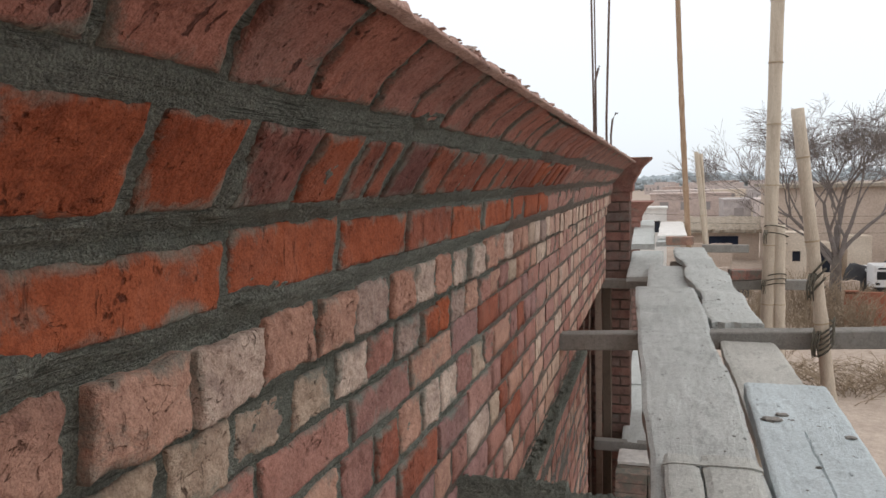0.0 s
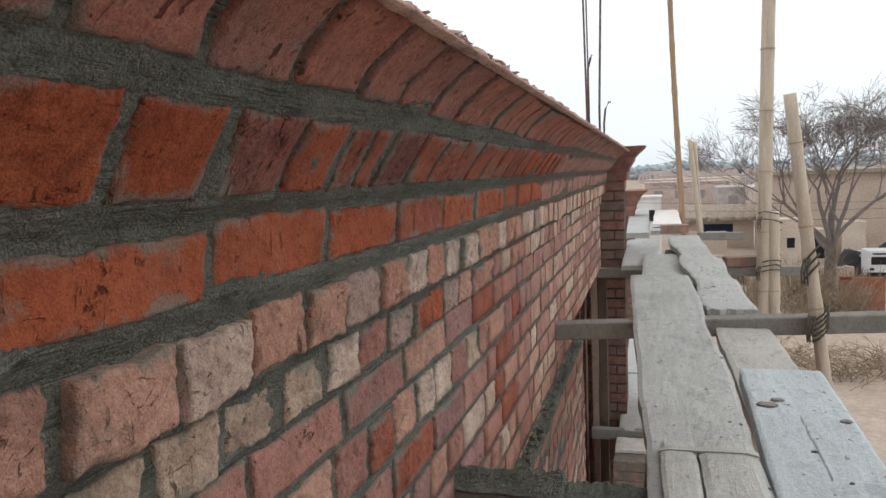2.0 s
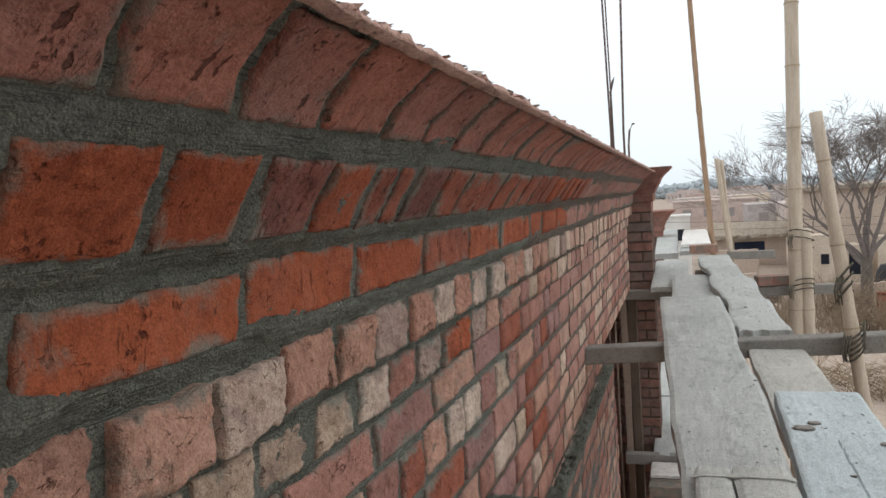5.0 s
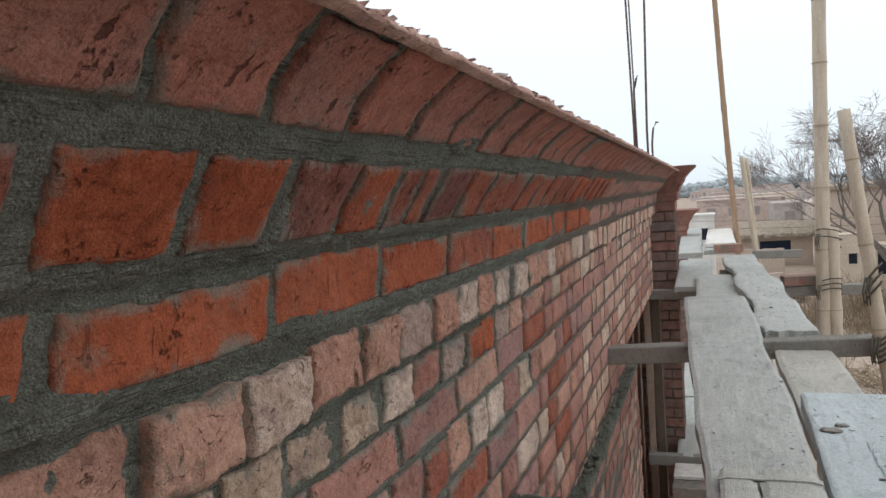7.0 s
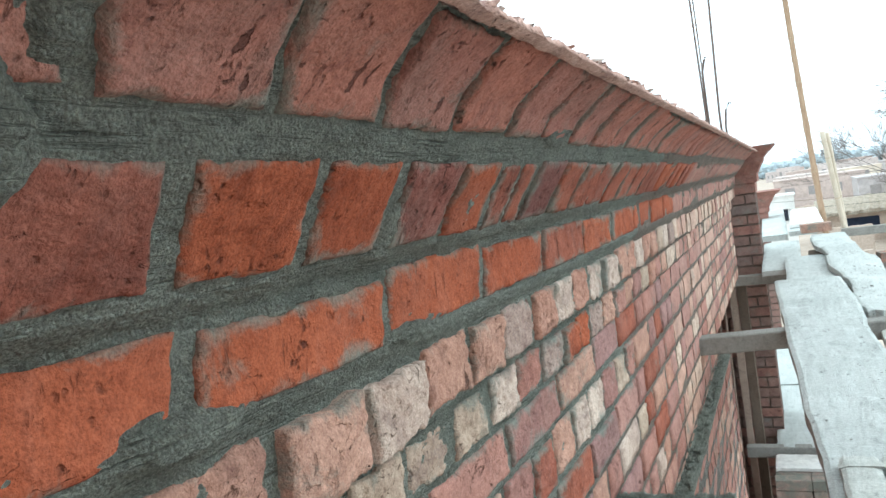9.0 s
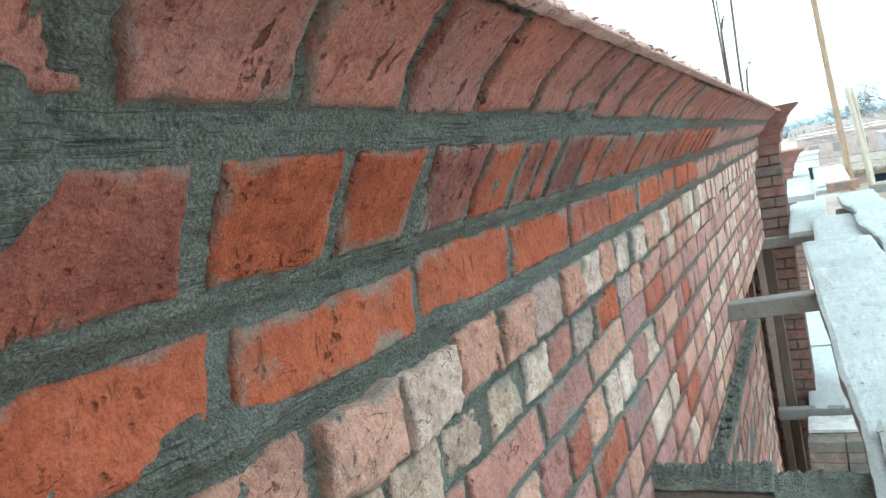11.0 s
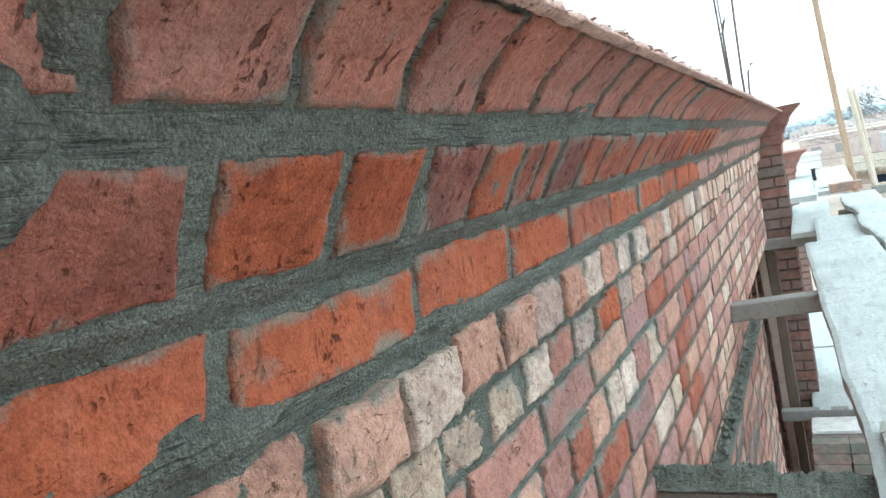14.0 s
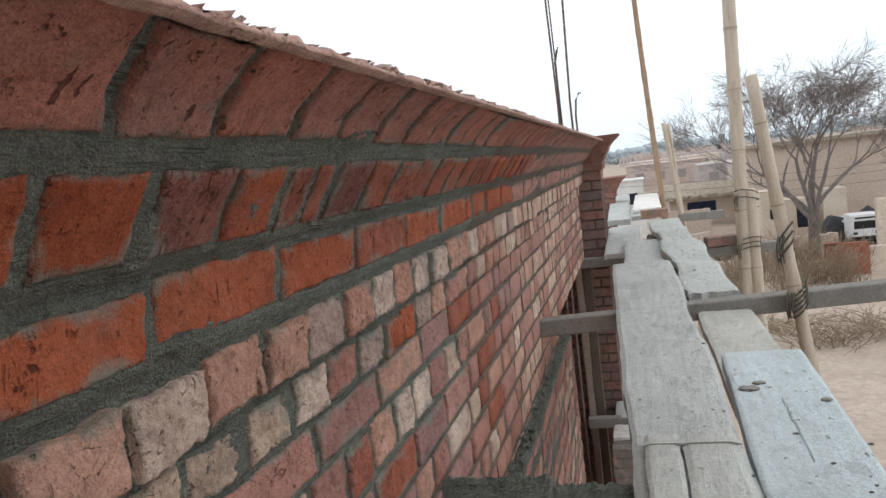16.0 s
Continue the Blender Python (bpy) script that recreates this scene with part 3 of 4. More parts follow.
for ci, (kind, z0, z1, joints, length, gap) in enumerate(COURSES):
    js = list(joints)
    while js[-1] < WALL_Y1 - 0.05:
        step = length
        if kind == "S" and rng.random() < 0.25:
            step = 0.113
        if kind == "M" and rng.random() < 0.3:
            step = 0.225
        js.append(js[-1] + step * rng.uniform(0.95, 1.06))
    js[-1] = min(js[-1], WALL_Y1)
    for bi, (a, b) in enumerate(zip(js, js[1:])):
        seed = ci * 31.7 + bi * 3.3
        jit = rng.uniform(-0.002, 0.002)
        if b > OPEN_Y0 and z1 < OPEN_Z + 0.03:
            continue
        g = gap * rng.uniform(0.35, 0.65)
        ya, yb = a + g, b - gap + g
        if z1 < 6.0 and (ya < 0.9 or z1 < 5.70):
            continue
        za, zb = z0 + jit, z1 + jit + rng.uniform(-0.003, 0.002)
        pale = kind == "H" and rng.random() < (0.85 if ci == 3 else 0.6) or kind == "M" and rng.random() < 0.42
        proud = rng.uniform(-0.001, 0.0022) + (rng.uniform(-0.002, 0.008) if ci == 3 else rng.uniform(-0.004, 0.004) if kind == "H" else 0)
        lean = LEANS.get(kind, 0.0) + rng.uniform(-0.05, 0.05)
        rough, wander = (0.0048, 0.0055) if kind in "HM" else (0.0022, 0.0034)
        if yb < MID and z0 > 5.85:
            fine = yb < NEAR and z0 > 6.1
            wide = yb - ya > 0.15
            nu, nv = ((56 if wide else 30), 24) if fine else ((6 if wide else 4), 4)
            c = ((prof((za + zb) / 2), (ya + yb) / 2, (za + zb) / 2))
            bm = bmesh.new()
            brick_face(bm, ya, yb, za, zb, nu, nv, seed, proud, rough, 0.0065 if kind in "HM" else 0.005, wander, 0.03, None, c, lean)
            tint = TINTS.get(ci, "")
            near_i = bi - FIRST.get(ci, 0)
            code = tint[near_i] if 0 <= near_i < len(tint) else rng.choice("KWKYG") if pale else "O" if kind == "O" else "U" if kind == "U" else rng.choice("CCOC") if kind == "L" else rng.choice("RRMRC")
            mat = BRICKS[code]
            ob = part("cornice_brick" if kind in "UL" else "brick", bm, mat, wall, smooth=True)
            ob.location = c
        else:
            key = "C" if kind in "ULO" else "P" if pale else "R"
            near = yb < 3.2
            brick_face(far_bms[key], ya, yb, za, zb, 3 if near else 2, 3 if kind in "UL" else 2, seed, proud, 0.002, 0.008, 0.004, 0.02, None, (0, 0, 0), lean)
for key, mat in (("C", M_FARC), ("P", M_FARP), ("R", M_FAR)):
    tagged(part("brickwork", far_bms[key], mat, wall, smooth=False), kind="stuff")

# rough mortar and brick ends along the top edge of the cornice
bm = bmesh.new()
ny = 1100
prev = None
for i in range(ny + 1):
    y = WALL_Y0 + (WALL_Y1 - 0.02 - WALL_Y0) * i / ny
    lump = max(0.0, nz(y * 24, 4.4)) * 0.010 + max(0.0, nz(y * 60, 1.4)) * 0.012 + max(0.0, nz(y * 160, 2.4)) * 0.007
    edge = 0.203 + 0.003 * nz(y * 30, 8.8)
    cur = [bm.verts.new(p) for p in ((edge - 0.010, y, 6.7455), (edge + 0.001, y, 6.7475), (edge - 0.001, y, 6.751 + lump * 0.6), (edge - 0.02, y, 6.752 + lump), (edge - 0.07, y, 6.748 + lump * 0.5), (-0.25, y, 6.743))]
    if prev:
        for k in range(5):
            bm.faces.new((prev[k], cur[k], cur[k + 1], prev[k + 1]))
    prev = cur
part("coping_mortar", bm, M_COPING, wall, "crumbly pale mortar along the cornice top", smooth=True)

# brick chips and mortar crumbs along the cornice's top edge
bm = bmesh.new()
chip = random.Random(29)
for k in range(420):
    y = 0.15 + 5.5 * chip.random() ** 1.5
    r = chip.choice((0.002, 0.0025, 0.003, 0.0035, 0.0045, 0.006))
    ic = bmesh.ops.create_icosphere(bm, subdivisions=1, radius=r)
    turn = chip.uniform(0.6, 1.5)
    for v in ic["verts"]:
        v.co = Vector((v.co.x, v.co.y * turn, v.co.z * 0.8)) * (1 + 0.5 * nz(v.co.x * 160, v.co.y * 160, k * 1.7)) + Vector((chip.uniform(0.178, 0.2035), y, 6.753 + r * 0.2))
tagged(part("rubble", bm, M_COPING, wall, "pale brick chips and crumbs on the cornice edge"), kind="stuff")

# ---- projecting lower wall with its mortar-strewn ledge ----
bm = bmesh.new()
n0 = 70
rows = []
for i in range(n0 + 1):
    y = 0.6 + (OPEN_Y0 - 0.6) * i / n0
    rows.append([bm.verts.new(p) for p in ((-0.04, y, 5.755 + 0.006 * nz(y * 20)), (-0.018, y, 5.752 + 0.008 * nz(y * 30, 3)), (0.004, y, 5.748 + 0.008 * nz(y * 40, 7)), (0.016 + 0.003 * nz(y * 30, 9), y, 5.742), (0.019, y, 5.734))])
for a, b in zip(rows, rows[1:]):
    for k in range(4):
        bm.faces.new((a[k], a[k + 1], b[k + 1], b[k]))
lower = solid("wall_lower", bm, M_MORTAR, "ledge of grey mortar on the projecting lower brick wall", "wall", kind="structure", smooth=True)
bm = bmesh.new()
lump_rng = random.Random(17)
for i in range(150):
    y = lump_rng.uniform(1.3, 3.7)
    s = lump_rng.choice((0.004, 0.005, 0.006, 0.008, 0.011, 0.014))
    r = bmesh.ops.create_icosphere(bm, subdivisions=1, radius=s)
    off = Vector((lump_rng.uniform(-0.03, 0.012), y, 5.750 + s * 0.3))
    for v in r["verts"]:
        v.co = Vector((v.co.x, v.co.y * 1.3, v.co.z * 0.7)) * (1 + 0.5 * nz(v.co.x * 90, v.co.y * 90, i)) + off
tagged(part("mortar_lumps", bm, M_MORTAR, lower, "dark mortar droppings"), kind="stuff")
bm = bmesh.new()
box(bm, -0.2, 0.012, 0.6, OPEN_Y0, -1.0, 5.733)
part("mortar_core", bm, M_MORTAR_DRY, lower)
bm = bmesh.new()
zf = 5.664
k = 0
while zf > 3.6:
    y = 0.7 + 0.06 * (k % 2)
    while y < OPEN_Y0 - 0.02:
        w = 0.113 if (k % 2) else 0.225
        brick_face(bm, y, min(y + w - 0.014, OPEN_Y0), zf, zf + 0.066, 2, 2, k * 7 + y * 5, rng.uniform(-0.002, 0.004), 0.003, 0.01, 0.005, 0.02, 0.018)
        y += w
    zf -= 0.0815
    k += 1
tagged(part("brickwork", bm, M_FAR, lower, "weathered tan and red bricks"), kind="stuff")

# ---- pilaster with its own moulded cap ----
def capped_pier(name, label, xf, ys, ye, zcap, drop, xback, mat_cap, zfoot=-1.0, scale=1.0):
    """A brick pier whose cap repeats the wall's moulding on its side and front."""
    bm = bmesh.new()
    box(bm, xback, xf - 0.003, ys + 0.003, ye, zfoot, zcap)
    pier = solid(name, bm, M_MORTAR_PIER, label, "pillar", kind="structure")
    bm = bmesh.new()
    zs = [zcap, zcap + 0.072, zcap + 0.076, zcap + 0.14, zcap + 0.146, zcap + 0.18, zcap + 0.225, zcap + 0.25, zcap + 0.285, zcap + 0.31, zcap + 0.335, zcap + 0.338]
    ds = [0.004, 0.006, 0.024, 0.026, 0.035, 0.048, 0.078, 0.085, 0.115, 0.145, 0.172, 0.13]
    loops = []
    for z, d in zip(zs, ds):
        z = zcap + (z - zcap) * drop
        d *= scale
        loops.append([bm.verts.new((px, py, z)) for px, py in ((xback, ys - d), (xf + d, ys - d), (xf + d, ye))])
    for a, b in zip(loops, loops[1:]):
        for k in range(2):
            bm.faces.new((a[k], a[k + 1], b[k + 1], b[k]))
    bm.faces.new(loops[-1] + [bm.verts.new((xback, ye, zcap + 0.338 * drop))])
    part("cap", bm, mat_cap, pier, "moulded dark red brick cap")
    bm = bmesh.new()
    z, k = zcap - 0.075, 0
    while z > max(zfoot, 2.0):
        x = xback + (0.0 if k % 2 else -0.11)
        while x < xf - 0.02:
            x1 = min(x + 0.22, xf)
            if x1 - max(x, xback) > 0.03:
                xa = max(x, xback)
                box(bm, xa, x1 - (0.012 if x1 < xf else 0), ys, ys + 0.08, z, z + 0.063)
            x += 0.22
        z -= 0.078
        k += 1
    tagged(part("brickwork", bm, M_PIER, pier), kind="stuff")
    return pier


capped_pier("pilaster_near", "dark red brick pilaster with flared moulded cap", 0.150, 5.86, 6.3, 6.452, 1.0, -0.25, M_PIER)
capped_pier("pilaster_far", "weathered brick pilaster with flared cap farther along", 0.14, 9.3, 9.7, 6.02, 0.96, -0.05, M_PIER)

# opening under the parapet: far jamb, timber laths
bm = bmesh.new()
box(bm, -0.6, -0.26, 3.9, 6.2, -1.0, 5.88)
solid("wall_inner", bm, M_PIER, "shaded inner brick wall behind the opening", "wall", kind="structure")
for lx, lw in ((-0.190, 0.007), (-0.143, 0.008)):
    bm = bmesh.new()
    zs = [2.5 + 0.045 * i for i in range(76)]
    tube(bm, [(lx + 0.006 * nz(z * 1.7, lx * 40) + 0.004 * nz(z * 14, lx * 70), 5.62 + 0.006 * nz(z * 9, lx), min(z, 5.875)) for z in zs], [lw * (1 + 0.7 * nz(z * 16, lx * 90)) for z in zs], 6)
    solid("mortar_seam", bm, M_SEAM, "wavy pale seam of squeezed-out mortar in the opening", "mortar", "seams in the opening", smooth=True)
bm = bmesh.new()
rows = []
for i in range(61):
    z = 2.5 + 3.375 * i / 60
    a = -0.098 + 0.005 * nz(z * 2, 3.0) + 0.002 * nz(z * 15, 4.0)
    b = -0.052 + 0.005 * nz(z * 2, 9.0) + 0.003 * nz(z * 15, 7.0)
    rows.append([bm.verts.new(p) for p in ((a, 5.60, z), (b, 5.60, z), (b, 5.63, z), (a, 5.63, z))])
for p, q in zip(rows, rows[1:]):
    for k in range(4):
        bm.faces.new((p[k], p[(k + 1) % 4], q[(k + 1) % 4], q[k]))
bm.faces.new(rows[0][::-1])
bm.faces.new(rows[-1])
solid("timber_lath", bm, M_SEAM, "rough upright timber board at the edge of the opening", "lath")
# dark strip put in for the shadowed gap between lath and pilaster
bm = bmesh.new()
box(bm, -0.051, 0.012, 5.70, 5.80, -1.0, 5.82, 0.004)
solid("timber_post", bm, M_TIMBER_DARK, "dark upright strip standing in for the shaded gap at the pilaster", "post")

# ---- scaffold ----
def plank(name, near, far, y0, y1, z0, z1, thick, mat, label, seed, crack=None, nu=14, nv=60, ragged=0.006, wave=0.0):
    """A board between its edges at the near and far end (left x, right x)."""
    bm = bmesh.new()
    top = []
    for j in range(nv + 1):
        v = j / nv
        row = []
        for i in range(nu + 1):
            u = i / nu
            xl, xr = near[0] + (far[0] - near[0]) * v, near[1] + (far[1] - near[1]) * v
            yy = y0 + (y1 - y0) * v
            xl += ragged * nz(yy * 1.6, seed) * 1.6 + 0.5 * ragged * nz(yy * 9, seed, 4) + 0.002 * nz(yy * 60, seed, 5)
            xr += ragged * nz(yy * 1.6, seed, 9) * 1.6 + 0.5 * ragged * nz(yy * 9, seed, 12) + 0.002 * nz(yy * 60, seed, 8)
            x = xl + (xr - xl) * u
            y = yy + (ragged * 1.5 * nz(u * 6, seed, 2) if j in (0, nv) else 0)
            e = max(0.0, 1 - min(u, 1 - u) * (xr - xl) / 0.012)
            z = z0 + (z1 - z0) * v + 0.0025 * nz(x * 22, y * 9, seed) + 0.001 * nz(x * 80, y * 80, seed) - 0.005 * e * e + wave * nz(yy * 3.2, seed, 6)
            if crack:
                xc = crack[0] + (crack[1] - crack[0]) * (y - crack[2]) / (crack[3] - crack[2]) + 0.006 * nz(y * 20, seed)
                if crack[2] < y < crack[3] and abs(x - xc) < 0.002:
                    z -= 0.005
            row.append(bm.verts.new((x, y, z)))
        top.append(row)
    for j in range(nv):
        for i in range(nu):
            bm.faces.new((top[j][i], top[j][i + 1], top[j + 1][i + 1], top[j + 1][i]))
    rim = top[0] + [r[-1] for r in top[1:]] + top[-1][-2::-1] + [r[0] for r in top[-2:0:-1]]
    low = [bm.verts.new(v.co - Vector((0, 0, thick))) for v in rim]
    for k in range(len(rim)):
        q = (k + 1) % len(rim)
        bm.faces.new((rim[q], rim[k], low[k], low[q]))
    bm.faces.new(low)
    return solid(name, bm, mat, label, "plank", "scaffold planks", smooth=False)


plank("plank", (0.425, 0.596), (0.243, 0.563), -0.3, 4.16, 6.020, 6.024, 0.035, M_PLANK, "long grey cement-coated scaffold plank with chipped edge", 1.0, None, 20, 130, 0.009)
plank("plank", (0.300, 0.560), (0.300, 0.548), 3.2, 5.58, 5.986, 5.975, 0.033, M_PLANK, "grey scaffold plank lapped under the long one", 2.0)
plank("plank", (0.150, 0.405), (0.150, 0.410), 5.2, 6.64, 5.94, 5.985, 0.033, M_PLANK, "short grey scaffold plank", 3.0)
plank("plank", (0.125, 0.335), (0.045, 0.307), 6.92, 10.9, 6.020, 6.02, 0.05, M_PLANK, "grey scaffold plank beside the far pilaster", 4.0)
plank("plank", (0.552, 0.757), (0.611, 0.829), 0.2, 2.215, 6.026, 6.030, 0.045, M_PLANK_BLUE, "thick pale cement-coated plank with a long crack", 5.0, (0.690, 0.700, 1.45, 1.80), 60, 140, 0.005)
plank("plank", (0.605, 0.812), (0.610, 0.790), 1.9, 3.5, 5.983, 5.985, 0.033, M_PLANK_WARM, "worn tan-grey scaffold plank under two others", 6.0)
plank("plank", (0.597, 0.793), (0.484, 0.735), 3.19, 6.52, 6.022, 6.03, 0.034, M_PLANK, "twisted grey scaffold plank with wavy edges", 7.0, None, 16, 90, 0.022, 0.012)
plank("plank", (0.345, 0.560), (0.400, 0.640), 6.9, 9.5, 6.04, 6.03, 0.04, M_PLANK, "grey scaffold plank at the far end", 8.0)
for x0, x1, s, ye in ((0.386, 0.452, 11.0, 1.56), (0.458, 0.567, 12.0, 1.57)):
    plank("board", (x0 + 0.01, x1 + 0.012), (x0, x1), 0.4, ye, 6.046, 6.044, 0.018, M_PLANK_PALE, "split offcut board lying on the long plank", s, None, 8, 60, 0.006)
plank("lath", (0.380, 0.572), (0.380, 0.572), 1.50, 1.518, 6.0485, 6.0485, 0.003, M_PLANK_PALE, "thin cross lath nailed over the offcut boards", 13.0, None, 10, 4, 0.001)


def putlog(y, x0, x1, z, h, w, mat, label, rise=0.0):
    bm = bmesh.new()
    n = 24
    rows = []
    for i in range(n + 1):
        x = x0 + (x1 - x0) * i / n
        zz = z + rise * (x - x0) + 0.003 * nz(x * 6, y)
        a = 0.003 * nz(x * 9, y, 3)
        rows.append([bm.verts.new(p) for p in ((x, y - w / 2 + a, zz + 0.004), (x, y - w / 2 + 0.004 + a, zz), (x, y + w / 2 + a, zz), (x, y + w / 2 + a, zz + h), (x, y - w / 2 + 0.005 + a, zz + h), (x, y - w / 2 + a, zz + h - 0.005))])
    for a, b in zip(rows, rows[1:]):
        for k in range(6):
            bm.faces.new((a[k], a[(k + 1) % 6], b[(k + 1) % 6], b[k]))
    bm.faces.new(rows[0])
    bm.faces.new(rows[-1][::-1])
    return solid("putlog", bm, mat, label, "timber", "scaffold putlogs")


putlog(1.40, -0.12, 1.0, 5.925, 0.058, 0.075, M_TIMBER, "timber putlog caked with wet mortar")
putlog(3.02, -0.12, 2.3, 5.912, 0.070, 0.075, M_TIMBER, "grey timber putlog resting in the wall", 0.048)
putlog(5.62, -0.05, 1.39, 5.795, 0.070, 0.07, M_TIMBER, "weathered timber putlog at the pilaster", 0.01)
putlog(5.50, -0.10, 0.42, 4.56, 0.08, 0.07, M_TIMBER, "timber putlog of the lift below")
putlog(8.99, 0.86, 1.37, 5.74, 0.09, 0.07, M_TIMBER, "weathered timber putlog at the far end", 0.0)
bm = bmesh.new()
rows = []
for i in range(181):
    x = -0.03 + 0.62 * i / 180
    rows.append([bm.verts.new((x, 1.40 + 0.05 * (k / 14 - 0.5) * 2 * (1 + 0.1 * nz(x * 20, k * 0.4)), 5.978 + math.sin(math.pi * k / 14) * (0.024 + 0.014 * nz(x * 30, k * 0.5) + 0.013 * abs(nz(x * 110, k * 1.3)) + 0.006 * nz(x * 260, k * 2.9)) + (0.012 if x < 0.2 else -0.004))) for k in range(15)])
for a, b in zip(rows, rows[1:]):
    for k in range(14):
        bm.faces.new((a[k], b[k], b[k + 1], a[k + 1]))
solid("spilt_mortar", bm, M_MORTAR, "rough spilt mortar along the near putlog", "mortar", smooth=True)


def bamboo(name, foot, head, r0, r1, mat, label, nodes=0.34, bend=0.02, seed=1.0, group=""):
    """A cane with swollen joints, slightly crooked."""
    foot, head = Vector(foot), Vector(head)
    length = (head - foot).length
    n = max(8, int(length / nodes) * 6)
    pts, rad = [], []
    for i in range(n + 1):
        t = i / n
        p = foot.lerp(head, t) + Vector((bend * nz(t * 3, seed), bend * nz(t * 3, seed, 5), 0))
        f = (t * length / nodes) % 1.0
        sw = 1 + 0.16 * math.exp(-((min(f, 1 - f)) / 0.06) ** 2)
        pts.append(p)
        rad.append((r0 + (r1 - r0) * t) * sw)
    bm = bmesh.new()
    tube(bm, pts, rad, 12)
    pole = thing(name, label, "bamboo pole", group, at=foot)
    ob = part("cane", bm, mat, pole, smooth=True)
    ob.location = -foot
    k = 1
    while k * nodes < length:
        t = k * nodes / length
        p = foot.lerp(head, t) + Vector((bend * nz(t * 3, seed), bend * nz(t * 3, seed, 5), 0))
        d = (head - foot).normalized() * 0.003
        bm = bmesh.new()
        tube(bm, [p - d, p + d], [(r0 + (r1 - r0) * t) * 1.14] * 2, 12)
        ob = part("joint_ring", bm, M_BAMBOO_NODE, pole)
        ob.location = -foot
        k += 1
    return pole


GP = "scaffold poles"
bamboo("bamboo_pole", (1.845, 2.93, -1.0), (0.856, 2.93, 6.868), 0.030, 0.0225, M_BAMBOO, "pale bamboo scaffold standard cut off square", 0.31, 0.012, 2.0, GP)
bamboo("bamboo_pole", (0.985, 5.5, -1.0), (1.168, 5.5, 8.7), 0.058, 0.042, M_BAMBOO, "tall thick pale bamboo scaffold standard", 0.42, 0.03, 3.0, GP)
bamboo("bamboo_pole", (1.215, 5.48, -1.0), (1.178, 5.50, 6.28), 0.05, 0.04, M_BAMBOO, "grey bamboo spliced beside the tall standard", 0.42, 0.02, 4.0, GP)
bamboo("bamboo_pole", (1.02, 9.0, -1.0), (0.555, 9.0, 9.2), 0.040, 0.028, M_BAMBOO_RED, "thin reddish bamboo pole, leaning", 0.5, 0.03, 5.0, GP)
bamboo("bamboo_pole", (1.53, 9.05, -1.0), (0.79, 9.05, 6.92), 0.034, 0.026, M_BAMBOO, "short weathered bamboo pole", 0.45, 0.02, 6.0, GP)
bamboo("bamboo_pole", (1.38, 9.12, -1.0), (0.845, 9.12, 6.90), 0.034, 0.022, M_BAMBOO, "short weathered bamboo pole", 0.45, 0.02, 7.0, GP)


def lashing(x, y, z, r, turns, label, seed):
    bm = bmesh.new()
    pts = []
    for i in range(turns * 14 + 1):
        a = 6.2832 * i / 14
        rr = r * (1 + 0.12 * nz(i * 0.4, seed))
        pts.append((x + rr * math.cos(a), y + rr * math.sin(a), z + 0.1 * (i / (turns * 14) - 0.5) + 0.03 * math.sin(a + seed)))
    tube(bm, pts, [0.0042] * len(pts), 6)
    for k in range(3):
        px = x - r * 1.1 + 0.01 * k
        tube(bm, [(px, y - r, z + 0.03), (px - 0.012, y - r - 0.01, z - 0.02), (px - 0.006 + 0.02 * nz(k, seed), y - r, z - 0.07 - 0.03 * nz(k * 3.1, seed))], [0.004, 0.004, 0.002], 5)
    solid("rope_lashing", bm, M_ROPE, label, "rope", "pole lashings", smooth=True)


lashing(0.962, 2.94, 6.02, 0.034, 5, "dark frayed rope lashing round pole and putlog", 1.0)
lashing(0.935, 2.935, 6.235, 0.027, 3, "thin rope wound round the bamboo standard", 2.0)
lashing(1.155, 5.51, 5.87, 0.075, 3, "dark rope lashing on the tall standard", 3.0)
lashing(1.158, 5.50, 6.22, 0.075, 2, "rope binding two spliced bamboos", 4.0)

# bricks left on the scaffold
def loose_brick(x, y, z, rz, mat, label):
    bm = bmesh.new()
    box(bm, -0.113, 0.113, -0.055, 0.055, 0, 0.07, 0.006)
    for v in bm.verts:
        v.co += Vector((nz(v.co.x * 30, v.co.y * 30, x), nz(v.co.y * 30, x), nz(v.co.z * 30, y))) * 0.004
    ob = solid("loose_brick", bm, mat, label, "brick", "bricks left on the scaffold")
    ob.matrix_world = pose(x, y, z, 0, 0, rz)
    return ob


# added board: hides the bright ground so the gap reads as shade
plank("plank", (0.50, 0.66), (0.46, 0.62), 3.3, 6.3, 5.945, 5.93, 0.03, M_TIMBER_DARK, "dark board added under the planks to make their gap dark", 9.0)

# dried mortar crumbs dropped on the boards
bm = bmesh.new()
cr = random.Random(3)
for k in range(220):
    if k < 110:
        x, y, z, c = cr.uniform(0.38, 0.58), cr.uniform(1.2, 4.0), 6.021, 0.5
    elif k < 135:
        x, y, z, c = cr.uniform(0.62, 0.82), cr.uniform(1.2, 2.15), 6.029, 0.4
    else:
        x, y, z, c = cr.uniform(0.58, 0.78), cr.uniform(3.3, 5.6), 6.026, 0.8
    r = cr.choice((0.002, 0.0025, 0.003, 0.0035, 0.005)) * cr.uniform(0.6, 1.2)
    ic = bmesh.ops.create_icosphere(bm, subdivisions=1, radius=r)
    for v in ic["verts"]:
        v.co = Vector((v.co.x * 1.3, v.co.y * 1.1, v.co.z * 0.6)) * (1 + 0.5 * nz(v.co.x * 300, v.co.y * 300, k)) + Vector((x, y, z))
